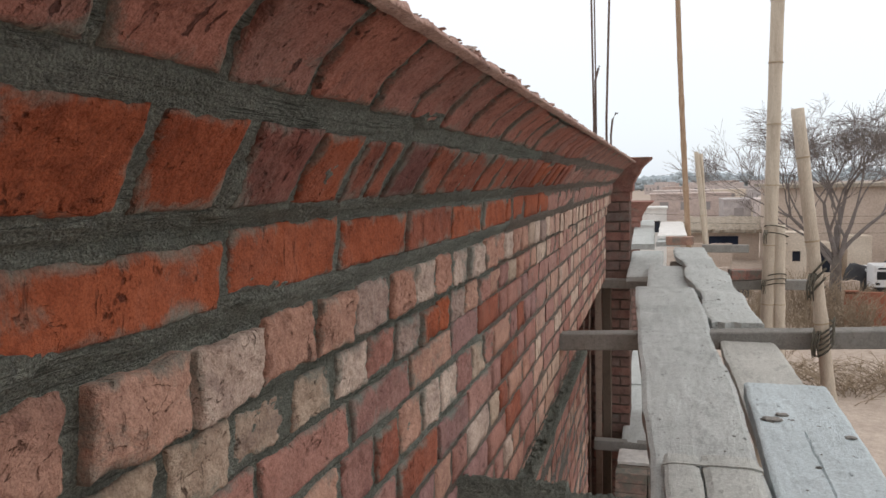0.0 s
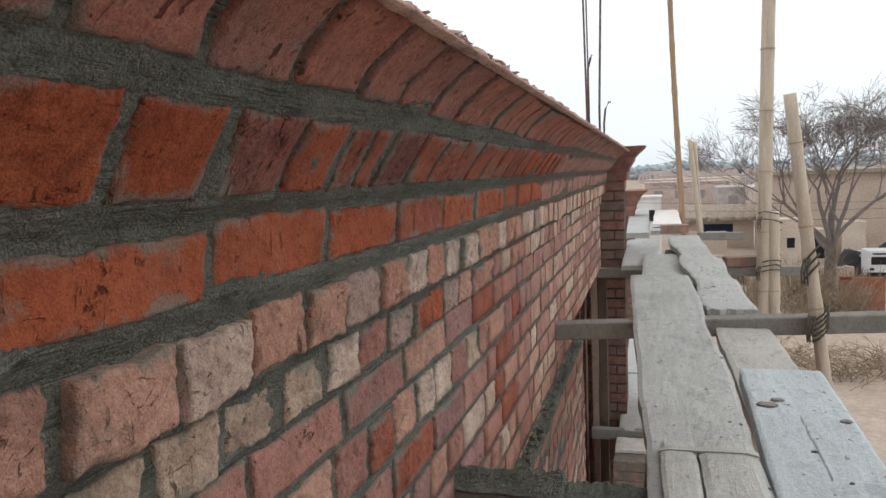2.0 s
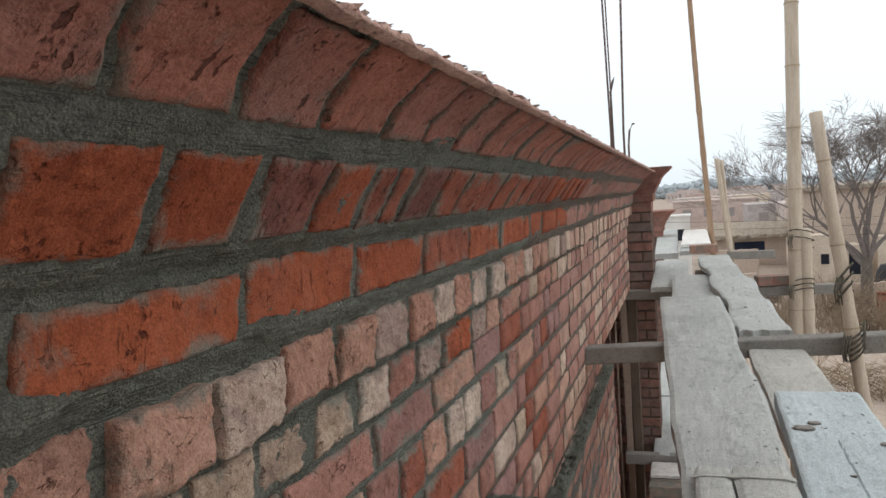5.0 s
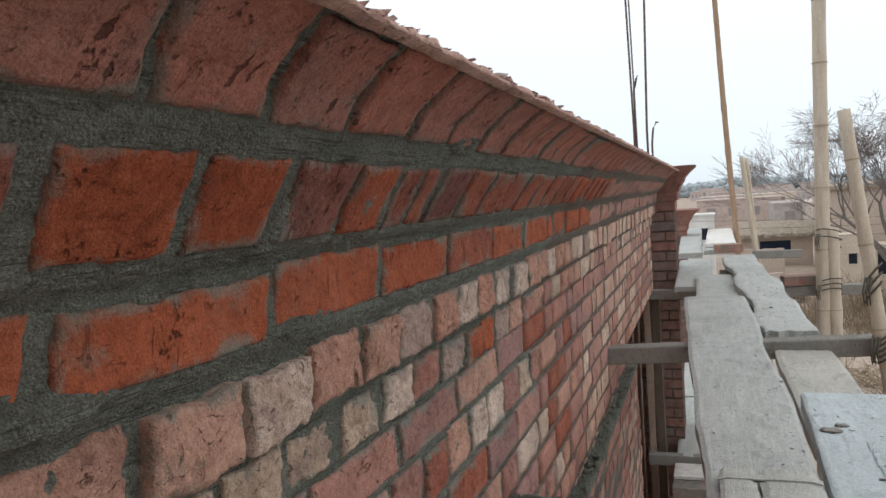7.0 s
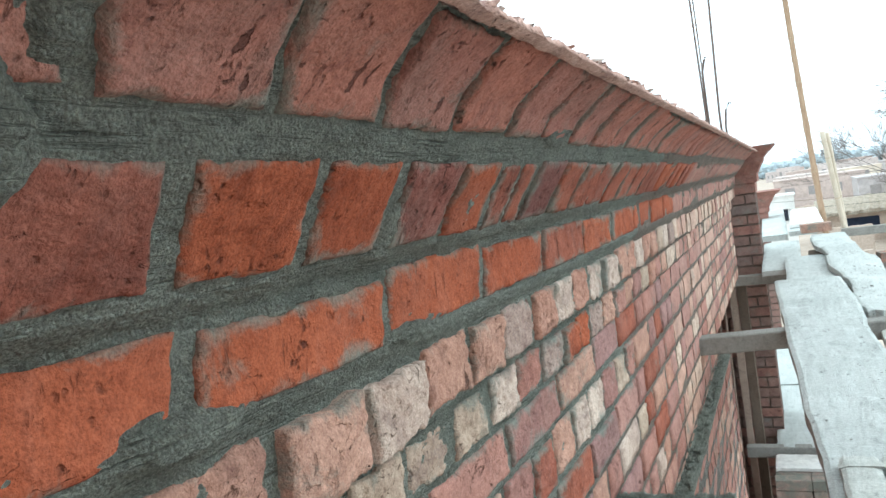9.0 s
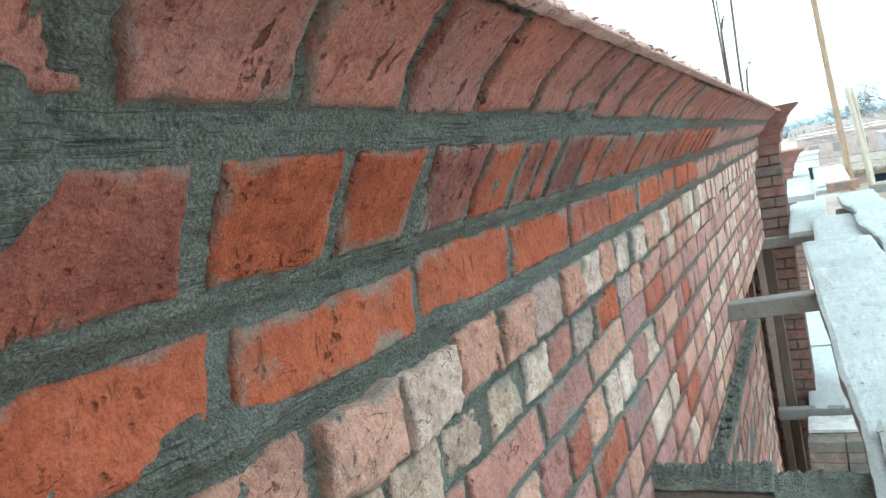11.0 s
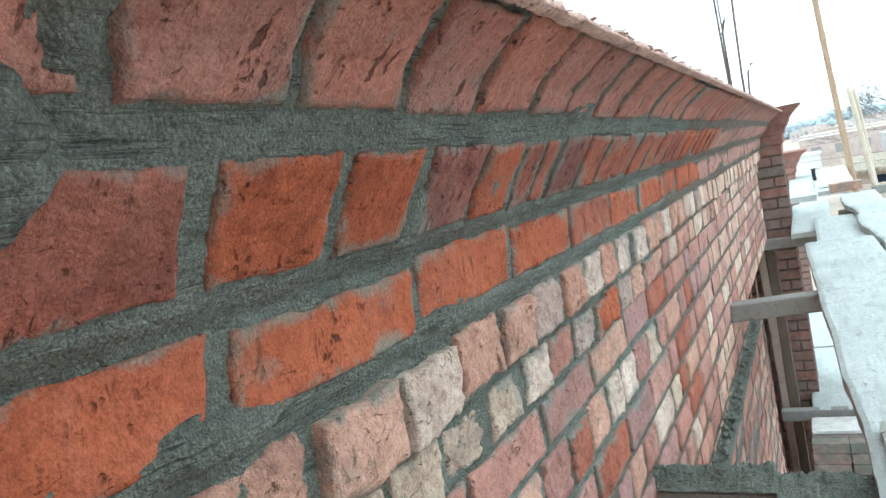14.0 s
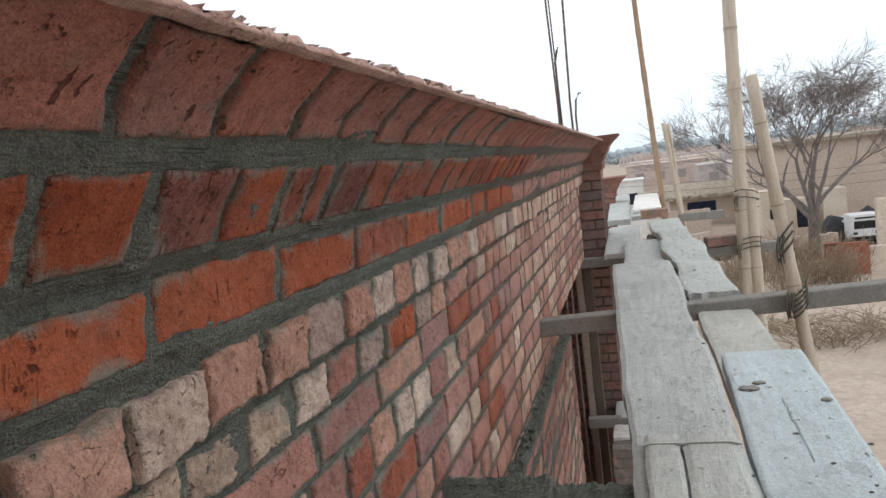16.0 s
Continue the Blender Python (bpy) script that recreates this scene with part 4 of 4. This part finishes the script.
tagged(solid("mortar_crumbs", bm, M_MORTAR_DRY, "dried mortar crumbs scattered on the planks", "mortar"), kind="stuff")

for lx, ly, lr in ((0.640, 1.88, 0.020), (0.668, 1.92, 0.013), (0.790, 1.78, 0.010)):
    bm = bmesh.new()
    bmesh.ops.create_icosphere(bm, subdivisions=3, radius=1.0)
    for v in bm.verts:
        k = 1 + 0.45 * nz(v.co.x * 2.2 + lx * 9, v.co.y * 2.2, v.co.z * 2.2) + 0.2 * nz(v.co.x * 7, v.co.y * 7, ly)
        v.co = Vector((lx + v.co.x * lr * k * 1.2, ly + v.co.y * lr * k, 6.031 + max(-0.004, v.co.z * 0.0032 * k)))
    solid("mortar_splat", bm, M_TIMBER, "dried splat of grey mortar stuck on the pale plank", "mortar", "mortar splats", smooth=True)

loose_brick(0.545, 6.58, 6.046, 4, BRICKS["K"], "red brick lying on the scaffold boards")
plank("board", (0.36, 0.63), (0.39, 0.66), 7.2, 9.6, 6.078, 6.072, 0.03, M_WHITE, "whitish board lying on the far scaffold plank", 31.0)
loose_brick(0.98, 5.63, 5.877, 10, M_RED, "red brick resting on the far putlog")

# ---- reinforcement bars rising behind the parapet ----
for pts, r in (([(-0.135, 5.95, 6.2), (-0.130, 5.95, 7.1), (-0.150, 5.95, 8.4)], 0.008), ([(-0.105, 5.95, 6.2), (-0.112, 5.95, 7.2), (-0.125, 5.95, 8.4)], 0.006),
               ([(-0.115, 5.98, 6.2), (-0.118, 5.98, 7.42), (-0.095, 5.98, 7.51), (-0.085, 5.98, 7.53)], 0.009), ([(-0.03, 6.0, 6.2), (-0.035, 6.0, 7.1), (0.0, 6.0, 8.4)], 0.009),
               ([(-0.0, 6.0, 6.2), (-0.0, 6.0, 6.98), (0.012, 6.0, 7.10), (0.04, 6.0, 7.155), (0.055, 6.0, 7.15)], 0.008)):
    bm = bmesh.new()
    tube(bm, pts, [r] * len(pts), 8)
    solid("rebar", bm, M_REBAR, "rusty steel reinforcement bar standing up behind the wall", "steel bar", "starter bars", smooth=True)

# ---- the lift below: boards and a stack of bricks ----
plank("plank", (0.10, 0.40), (0.10, 0.36), 5.47, 7.05, 4.640, 4.640, 0.04, M_PLANK, "pale board of the scaffold lift below", 21.0)
plank("plank", (0.09, 0.37), (0.08, 0.35), 7.10, 9.2, 4.640, 4.635, 0.04, M_PLANK, "pale board of the scaffold lift below", 22.0)
# lower putlogs take the shade-coloured timber
putlog(7.08, -0.1, 0.6, 4.53, 0.07, 0.07, M_TIMBER_DARK, "timber putlog of the lift below, shade put into its colour")
putlog(9.0, -0.1, 0.6, 4.52, 0.07, 0.07, M_TIMBER_DARK, "timber putlog of the lift below, shade put into its colour")
plank("plank", (0.10, 0.46), (0.10, 0.46), 4.2, 5.9, 3.715, 3.715, 0.04, M_PLANK_WARM, "board carrying a stack of bricks", 23.0)
putlog(4.4, -0.1, 0.6, 3.605, 0.07, 0.07, M_TIMBER_DARK, "timber putlog under the brick stack, shade put into its colour")
stack = thing("brick_stack", "neat stack of brown bricks on the lower boards", "bricks", at=(0.19, 5.08, 3.719))
bm = bmesh.new()
box(bm, -0.108, 0.108, -0.052, 0.052, 0, 0.068, 0.005)
stack_mesh = mesh_of("brick", bm, BRICKS["G"])
for k in range(12):
    for i in range(2):
        for j in range(4):
            b = new("brick", stack_mesh)
            b.parent = stack
            b.matrix_basis = pose(0.005 * rng.uniform(-1, 1) + 0.22 * i, 0.112 * j + 0.004 * rng.uniform(-1, 1), 0.0715 * k, 0, 0, rng.uniform(-2, 2))
plank("board", (0.09, 0.47), (0.09, 0.47), 5.18, 5.44, 4.60, 4.60, 0.02, M_WHITE, "whitish board lying on the brick stack", 24.0)

# ---- ground and distance ----
GZ = -1.0
bm = bmesh.new()
n = 70
gr = []
for j in range(n + 1):
    row = []
    for i in range(n + 1):
        x, y = -900 + 1800 * (0.5 + 4 * (i / n - 0.5) ** 3), -60 + 2500 * (j / n) ** 3
        h = 0.25 * nz(x * 0.08, y * 0.08) if 12 < y < 120 else 0.0
        row.append(bm.verts.new((x, y, GZ + h)))
    gr.append(row)
for j in range(n):
    for i in range(n):
        bm.faces.new((gr[j][i], gr[j][i + 1], gr[j + 1][i + 1], gr[j + 1][i]))
solid("ground", bm, M_GROUND, "bare dusty tan ground reaching the horizon", "ground", kind="structure", smooth=True)


def house(name, label, x0, x1, y0, y1, z1, mat, windows=(), roof=0.18, over=0.15, group="", roof_mat=None, door=None):
    """A flat-roofed block with a roof slab and panels coloured as shaded openings on the side towards the scaffold."""
    h = thing(name, label, "house", group, at=(x0, y0, GZ - 0.4))
    o = Vector((x0, y0, GZ - 0.4))
    bm = bmesh.new()
    box(bm, x0, x1, y0, y1, GZ - 0.4, z1)
    part("wall", bm, mat, h).location = -o
    bm = bmesh.new()
    box(bm, x0 - over, x1 + over, y0 - over, y1 + over, z1 + 0.004, z1 + roof, 0.03)
    part("roof", bm, roof_mat or mat, h).location = -o
    # openings are not cut: coloured panels carry the dark of the interior
    for wx, wz, ww, wh in windows:
        bm = bmesh.new()
        box(bm, wx, wx + ww, y0 - 0.03, y0 + 0.1, wz, wz + wh)
        part("window", bm, M_DARK if y0 < 100 else M_SHADE, h, "flat panel painted as the shade of an unglazed opening").location = -o
        bm = bmesh.new()
        box(bm, wx - 0.1, wx + ww + 0.1, y0 - 0.12, y0 + 0.1, wz + wh + 0.005, wz + wh + 0.1)
        part("lintel", bm, roof_mat or mat, h).location = -o
    if door:
        dx, dz, dw, dh = door
        bm = bmesh.new()
        box(bm, dx, dx + dw, y0 - 0.04, y0 + 0.1, dz, dz + dh)
        part("doorway", bm, M_BLUEDARK, h, "dark blue panel painted as the doorway's shade").location = -o
    return h


# far openings: interior shade as colour, paled for distance haze
M_SHADE = plain_material("window_shade_hazed", (0.27, 0.25, 0.245), (0.36, 0.33, 0.32), 1.0)
M_BLUEDARK = plain_material("blue_shade", (0.012, 0.018, 0.035), (0.03, 0.04, 0.07), 2.0)
house("mud_house", "large mud-plastered house with a flat roof", 9.1, 27.0, 60.0, 70.0, 5.6, M_MUD, ((19.2, 2.0, 0.35, 0.5), (22.0, 2.1, 0.7, 0.9)), 0.28, 0.5, "", M_THATCH)
house("brick_house", "brown brick house among the village roofs", 12.8, 21.0, 92.0, 100.0, 4.6, M_MUD, ((15, 3.5, 0.9, 1.2), (18, 3.5, 0.9, 1.2)), 0.3, 0.2)
house("plaster_wall_house", "small pale plastered hut with a broken top", 8.75, 10.2, 55.0, 57.0, 2.5, M_MUD_PALE, ((9.3, 0.6, 0.5, 0.7),), 0.1, 0.02, "village huts")
house("plaster_wall_house", "small pale plastered hut beside the tree", 13.3, 14.85, 57.5, 59.5, 2.05, M_MUD_PALE, (), 0.1, 0.02, "village huts")
house("plaster_wall_house", "low pale plastered hut with a dark door", 10.7, 12.2, 57.0, 59.0, 1.6, M_MUD_PALE, ((11.4, -0.4, 0.7, 1.5),), 0.1, 0.02, "village huts")
house("white_house", "small whitewashed rooftop block", -1.3, 0.95, 60.0, 63.0, 4.15, M_WHITE, ((-0.35, 2.3, 0.8, 0.9),), 0.15, 0.1)
house("shed", "low mud shed with a thatched roof and dark doorway", 3.2, 9.0, 70.0, 75.0, 1.5, M_MUD, (), 0.2, 0.3, "", M_THATCH, (4.75, -0.2, 2.5, 1.4))
# ragged thatch over the shed
bm = bmesh.new()
rows = []
for i in range(61):
    x = 2.6 + 7.0 * i / 60
    rows.append([bm.verts.new((x, 69.2 + 0.3 * nz(x * 2, k), z + 0.18 * nz(x * 1.9, k * 3) + 0.1 * nz(x * 6, k))) for k, z in enumerate((1.55, 1.85))] +
                [bm.verts.new((x, 71.5, 2.9 + 0.2 * nz(x * 1.4, 5))), bm.verts.new((x, 75.5, 2.7))])
for a, b in zip(rows, rows[1:]):
    for k in range(3):
        bm.faces.new((a[k], b[k], b[k + 1], a[k + 1]))
solid("thatch_roof", bm, M_THATCH, "ragged grey thatch laid over the mud shed", "roof")

# boundary walls
bm = bmesh.new()
box(bm, 9.3, 11.35, 40.0, 40.25, GZ - 0.4, 0.62, 0.02)
red_wall = solid("red_wall", bm, M_FARBRICK, "low red brick garden wall", "wall", kind="structure")
bm = bmesh.new()
for k in range(12):
    x = 9.3 + 0.225 * (k % 9)
    box(bm, x, x + 0.2, 39.98, 40.27, 0.625, 0.625 + 0.07 * (1 + k // 9))
part("brick_coping", bm, M_FARBRICK, red_wall)
bm = bmesh.new()
box(bm, 12.3, 20.0, 42.0, 42.3, GZ - 0.4, 2.6, 0.03)
solid("pale_wall", bm, M_MUD_PALE, "pale plastered yard wall", "wall", kind="structure")
bm = bmesh.new()
box(bm, 11.36, 12.3, 40.6, 40.9, GZ - 0.4, 0.35, 0.03)
solid("pale_wall_low", bm, M_MUD_PALE, "low pale plastered yard wall", "wall", kind="structure")
for x0, x1, y, z1 in ((3.0, 8.0, 50.0, 0.2), (2.0, 7.5, 86.0, 1.8), (5.5, 12.0, 48.5, 0.1), (0.5, 4.5, 47.0, 1.0), (2.0, 6.0, 62.0, 1.2)):
    bm = bmesh.new()
    n = 30
    rows = []
    for i in range(n + 1):
        x = x0 + (x1 - x0) * i / n
        t = z1 + 0.12 * nz(x * 1.3, y) + 0.08 * nz(x * 5, y)
        rows.append([bm.verts.new(p) for p in ((x, y, GZ - 0.4), (x, y, t), (x, y + 0.4, t), (x, y + 0.4, GZ - 0.4))])
    for a, b in zip(rows, rows[1:]):
        for k in range(3):
            bm.faces.new((a[k], b[k], b[k + 1], a[k + 1]))
    bm.faces.new(rows[0])
    bm.faces.new(rows[-1][::-1])
    solid("mud_wall", bm, M_MUD, "crumbling mud boundary wall", "wall", kind="structure")

# made-up black mounds standing in for dark shapes in the yards
for x, y, w, h in ((12.7, 52.0, 1.0, 2.0), (14.9, 53.0, 0.9, 2.15), (13.6, 52.5, 1.5, 1.5), (5.6, 49.0, 0.8, 1.0)):
    bm = bmesh.new()
    bmesh.ops.create_icosphere(bm, subdivisions=3, radius=1.0)
    for v in bm.verts:
        c = v.co * (1 + 0.25 * nz(v.co.x * 1.7, v.co.y * 1.7, v.co.z * 1.7 + x))
        v.co = Vector((x + c.x * w, y + c.y * w * 0.8, GZ - 0.2 + max(0, c.z + 0.25) * h * 0.85))
    solid("fodder_mound", bm, M_MOUND, "black rounded mound standing in for a dark shape in the yard", "heap", "fodder heaps", smooth=True)

# parked light truck, only its cab front shows over the wall
truck = thing("truck", "white light truck parked behind a garden wall", "truck", at=(13.88, 49.8, GZ))
bm = bmesh.new()
box(bm, -0.85, 0.85, 0, 1.6, 0.35, 1.95, 0.14)
part("cab", bm, M_PAINT, truck, smooth=False)
bm = bmesh.new()
box(bm, -0.9, 0.9, 1.65, 4.2, 0.5, 1.5, 0.04)
part("cargo_bed", bm, M_PAINT, truck)
bm = bmesh.new()
box(bm, -0.66, 0.66, -0.02, 0.06, 1.05, 1.55, 0.03)
part("windscreen", bm, M_GLASS, truck, "dark tinted windscreen")
bm = bmesh.new()
box(bm, -0.6, 0.6, -0.03, 0.05, 1.68, 1.78, 0.02)
part("visor", bm, M_GLASS, truck, "dark visor strip over the windscreen")
bm = bmesh.new()
box(bm, -0.87, 0.87, -0.08, 0.05, 0.38, 0.58, 0.04)
part("bumper", bm, M_RUBBER, truck)
for sx in (-0.6, 0.6):
    bm = bmesh.new()
    box(bm, sx - 0.12, sx + 0.12, -0.02, 0.05, 0.7, 0.86, 0.03)
    part("headlight", bm, M_GLASS, truck)
for wx in (-0.7, 0.7):
    for wy in (0.5, 3.4):
        bm = bmesh.new()
        tube(bm, [(wx - 0.1, wy, 0.32), (wx + 0.1, wy, 0.32)], [0.32, 0.32], 16)
        part("wheel", bm, M_RUBBER, truck)

# village in the distance
vr = random.Random(21)
for k in range(46):
    y = vr.uniform(110, 420)
    x = (y * vr.uniform(-0.02, 0.36)) + vr.uniform(-4, 4)
    w, d, h = vr.uniform(6, 14), vr.uniform(6, 10), vr.uniform(2.6, 4.6) + (y - 110) * 0.005
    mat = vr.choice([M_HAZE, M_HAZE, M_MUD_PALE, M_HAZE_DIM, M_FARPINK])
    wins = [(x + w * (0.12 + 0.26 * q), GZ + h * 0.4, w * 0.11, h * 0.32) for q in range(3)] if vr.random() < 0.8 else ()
    house("village_house", vr.choice(["distant flat-roofed village house in pale, haze-toned plaster", "distant village house with dark windows"]), x, x + w, y, y + d, GZ + h, mat, wins, 0.25, 0.1, "village houses")
# boundary walls between the plots
for k in range(14):
    y = vr.uniform(95, 260)
    x = y * vr.uniform(-0.02, 0.25)
    bm = bmesh.new()
    box(bm, x, x + vr.uniform(8, 25), y, y + 0.4, GZ - 0.3, GZ + vr.uniform(1.2, 2.0), 0.03)
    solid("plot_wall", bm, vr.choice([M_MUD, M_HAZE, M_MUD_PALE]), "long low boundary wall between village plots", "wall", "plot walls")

# tree belt on the skyline: many small clumps, coloured pale blue-grey for haze
bm = bmesh.new()
for k in range(420):
    y = vr.uniform(430, 620)
    x = y * vr.uniform(-0.15, 0.6)
    crown = 4 + 6 * max(0.0, nz(x * 0.02, 1.0) + 0.35) + vr.uniform(0, 2.5)
    for q in range(7):
        r = vr.uniform(1.0, 2.6)
        c = Vector((x + vr.gauss(0, 3.0), y, GZ + crown * vr.uniform(0.25, 1.0)))
        ic = bmesh.ops.create_icosphere(bm, subdivisions=1, radius=r)
        for v in ic["verts"]:
            v.co = v.co * (1 + 0.45 * nz(v.co.x * 1.3 + k, v.co.y * 1.3, v.co.z * 1.3 + q)) + c
tagged(solid("tree_belt", bm, M_TREELINE, "far belt of trees along the skyline, haze put into their colour", "trees"), kind="stuff")


# ---- bare trees and dry brush ----
def branch(bm, p, d, length, r, depth, tr, lift, spread, minimum=0.009, top=99.0):
    """A crooked limb that forks until it ends in twigs."""
    n = 4 if depth > 0 else 2
    pts, rad = [p.copy()], [r]
    q = p.copy()
    for i in range(n):
        d = (d + Vector((tr.gauss(0, 0.13), tr.gauss(0, 0.13), tr.gauss(0, 0.1) + lift * 0.1 - (0.16 if q.z > top else 0.0)))).normalized()
        q = q + d * (length / n)
        pts.append(q.copy())
        rad.append(max(minimum, r * (1 - 0.42 * (i + 1) / n)))
    tube(bm, pts, rad, 7 if depth > 3 else 5 if depth > 1 else 3, False)
    if depth <= 0:
        return
    for k in range(tr.choice((3, 3, 4)) if depth > 1 else 7):
        i = tr.choice((2, 3, 4, 4)) if depth > 1 else tr.choice((1, 2, 3, 4))
        side = Vector((tr.gauss(0, 1), tr.gauss(0, 1), tr.gauss(0, 0.55))).normalized()
        nd = (d * (1 - spread) + side * spread + Vector((0, 0, lift * 0.25))).normalized()
        branch(bm, pts[i], nd, length * tr.uniform(0.58, 0.86), rad[i] * 0.66, depth - 1, tr, lift, spread, minimum, top)


def bare_tree(name, label, x, y, stems, height, seed, lift=0.6, spread=0.5, depth=5, r0=0.3):
    tr = random.Random(seed)
    t = thing(name, label, "tree", "bare trees", at=(x, y, GZ))
    bm = bmesh.new()
    tube(bm, [(0, 0, -0.3), (0.05, 0, 0.4), (0.1, 0, height * 0.2), (0.12, 0, height * 0.3)], [r0 * 1.5, r0 * 1.15, r0, r0 * 0.8], 12)
    part("trunk", bm, M_BARK, t, smooth=True)
    for sx, sy, sz in stems:
        bm = bmesh.new()
        d = Vector((sx, sy, sz)).normalized()
        branch(bm, Vector((0.1, 0, height * tr.uniform(0.2, 0.29))), d, height * 0.34, r0 * 0.5, depth, tr, lift, spread, 0.009, height * 0.9)
        part("limb", bm, M_TWIG, t, "bare grey limb with fine twigs")
    return t


bare_tree("acacia_tree", "large bare acacia with a wide umbrella crown of twigs", 10.05, 46.0, ((-0.95, 0.1, 1), (-0.5, 0.25, 1), (-0.3, -0.3, 1), (-0.08, 0.3, 1), (0.12, -0.25, 1), (0.3, 0.2, 1), (0.55, 0.1, 1)), 10.3, 8, 0.25, 0.40, 5, 0.30)
bare_tree("dry_tree", "smaller leafless tree in the village yard", 17.5, 54.0, ((-0.4, 0, 1), (0.3, 0, 1), (0, 0.3, 1)), 8.0, 9, 0.5, 0.5, 4, 0.2)


def brush(x, y, h, w, n, seed, label="tangle of dry leafless brushwood", tipped=0.0):
    tr = random.Random(seed)
    bm = bmesh.new()
    for k in range(n):
        a, lean = tr.uniform(0, 6.283), abs(tr.gauss(0, 0.55)) + tipped
        bx, by = x + tr.gauss(0, w * 0.3), y + tr.gauss(0, w * 0.3)
        hh = h * tr.uniform(0.5, 1.0)
        pts = [(bx + math.cos(a) * lean * hh * (t ** 1.4) + tr.gauss(0, 0.05), by + math.sin(a) * lean * hh * (t ** 1.4), GZ - 0.05 + hh * (t - 0.35 * tipped * t * t)) for t in (0, 0.35, 0.7, 1.0)]
        tube(bm, pts, [0.022, 0.016, 0.012, 0.006], 3, False)
        for j in range(3):
            p = Vector(pts[tr.choice((1, 2))])
            tube(bm, [p, p + Vector((tr.gauss(0, 0.35), tr.gauss(0, 0.35), tr.uniform(0.1, 0.6))) * h * 0.3], [0.011, 0.006], 3, False)
    solid("dry_bush", bm, M_BRUSH, label, "bush", "dry bushes")


for i, (x, y, h, w, n) in enumerate(((7.3, 40, 3.2, 1.6, 120), (8.6, 39, 2.6, 1.6, 110), (6.2, 43, 2.4, 1.6, 100), (9.6, 37.5, 2.2, 1.4, 90), (5.2, 41, 2.0, 1.5, 80), (10.6, 41.5, 2.4, 1.5, 80), (4.4, 38, 1.8, 1.4, 70), (7.0, 36.5, 1.8, 1.6, 80), (3.5, 44, 2.2, 1.4, 70))):
    brush(x, y, h, w, n, 40 + i)
for i, (x, y, h, w, n) in enumerate(((6.6, 27.5, 1.5, 2.2, 80), (8.6, 28.5, 1.4, 2.4, 80), (5.3, 29.5, 1.4, 2.0, 60))):
    brush(x, y, h, w, n, 70 + i, "cut thorn branches heaped on bare ground", 0.9)

# sagging cables across the village
for z0, z1, y in ((4.9, 5.5, 44.0), (4.4, 5.2, 44.3), (3.9, 4.6, 44.6)):
    bm = bmesh.new()
    tube(bm, [(-6 + 40 * t, y, z0 + (z1 - z0) * t - 0.9 * 4 * t * (1 - t)) for t in [i / 24 for i in range(25)]], [0.012] * 25, 4)
    solid("overhead_cable", bm, M_ROPE, "thin sagging overhead cable across the yards", "cable", "overhead cables")
for x in (-6.0, 34.0):
    bm = bmesh.new()
    tube(bm, [(x, 44.3, GZ - 0.3), (x, 44.3, 6.3)], [0.13, 0.09], 10)
    solid("cable_pole", bm, M_BARK, "plain wooden pole carrying the cables", "pole", "cable poles")
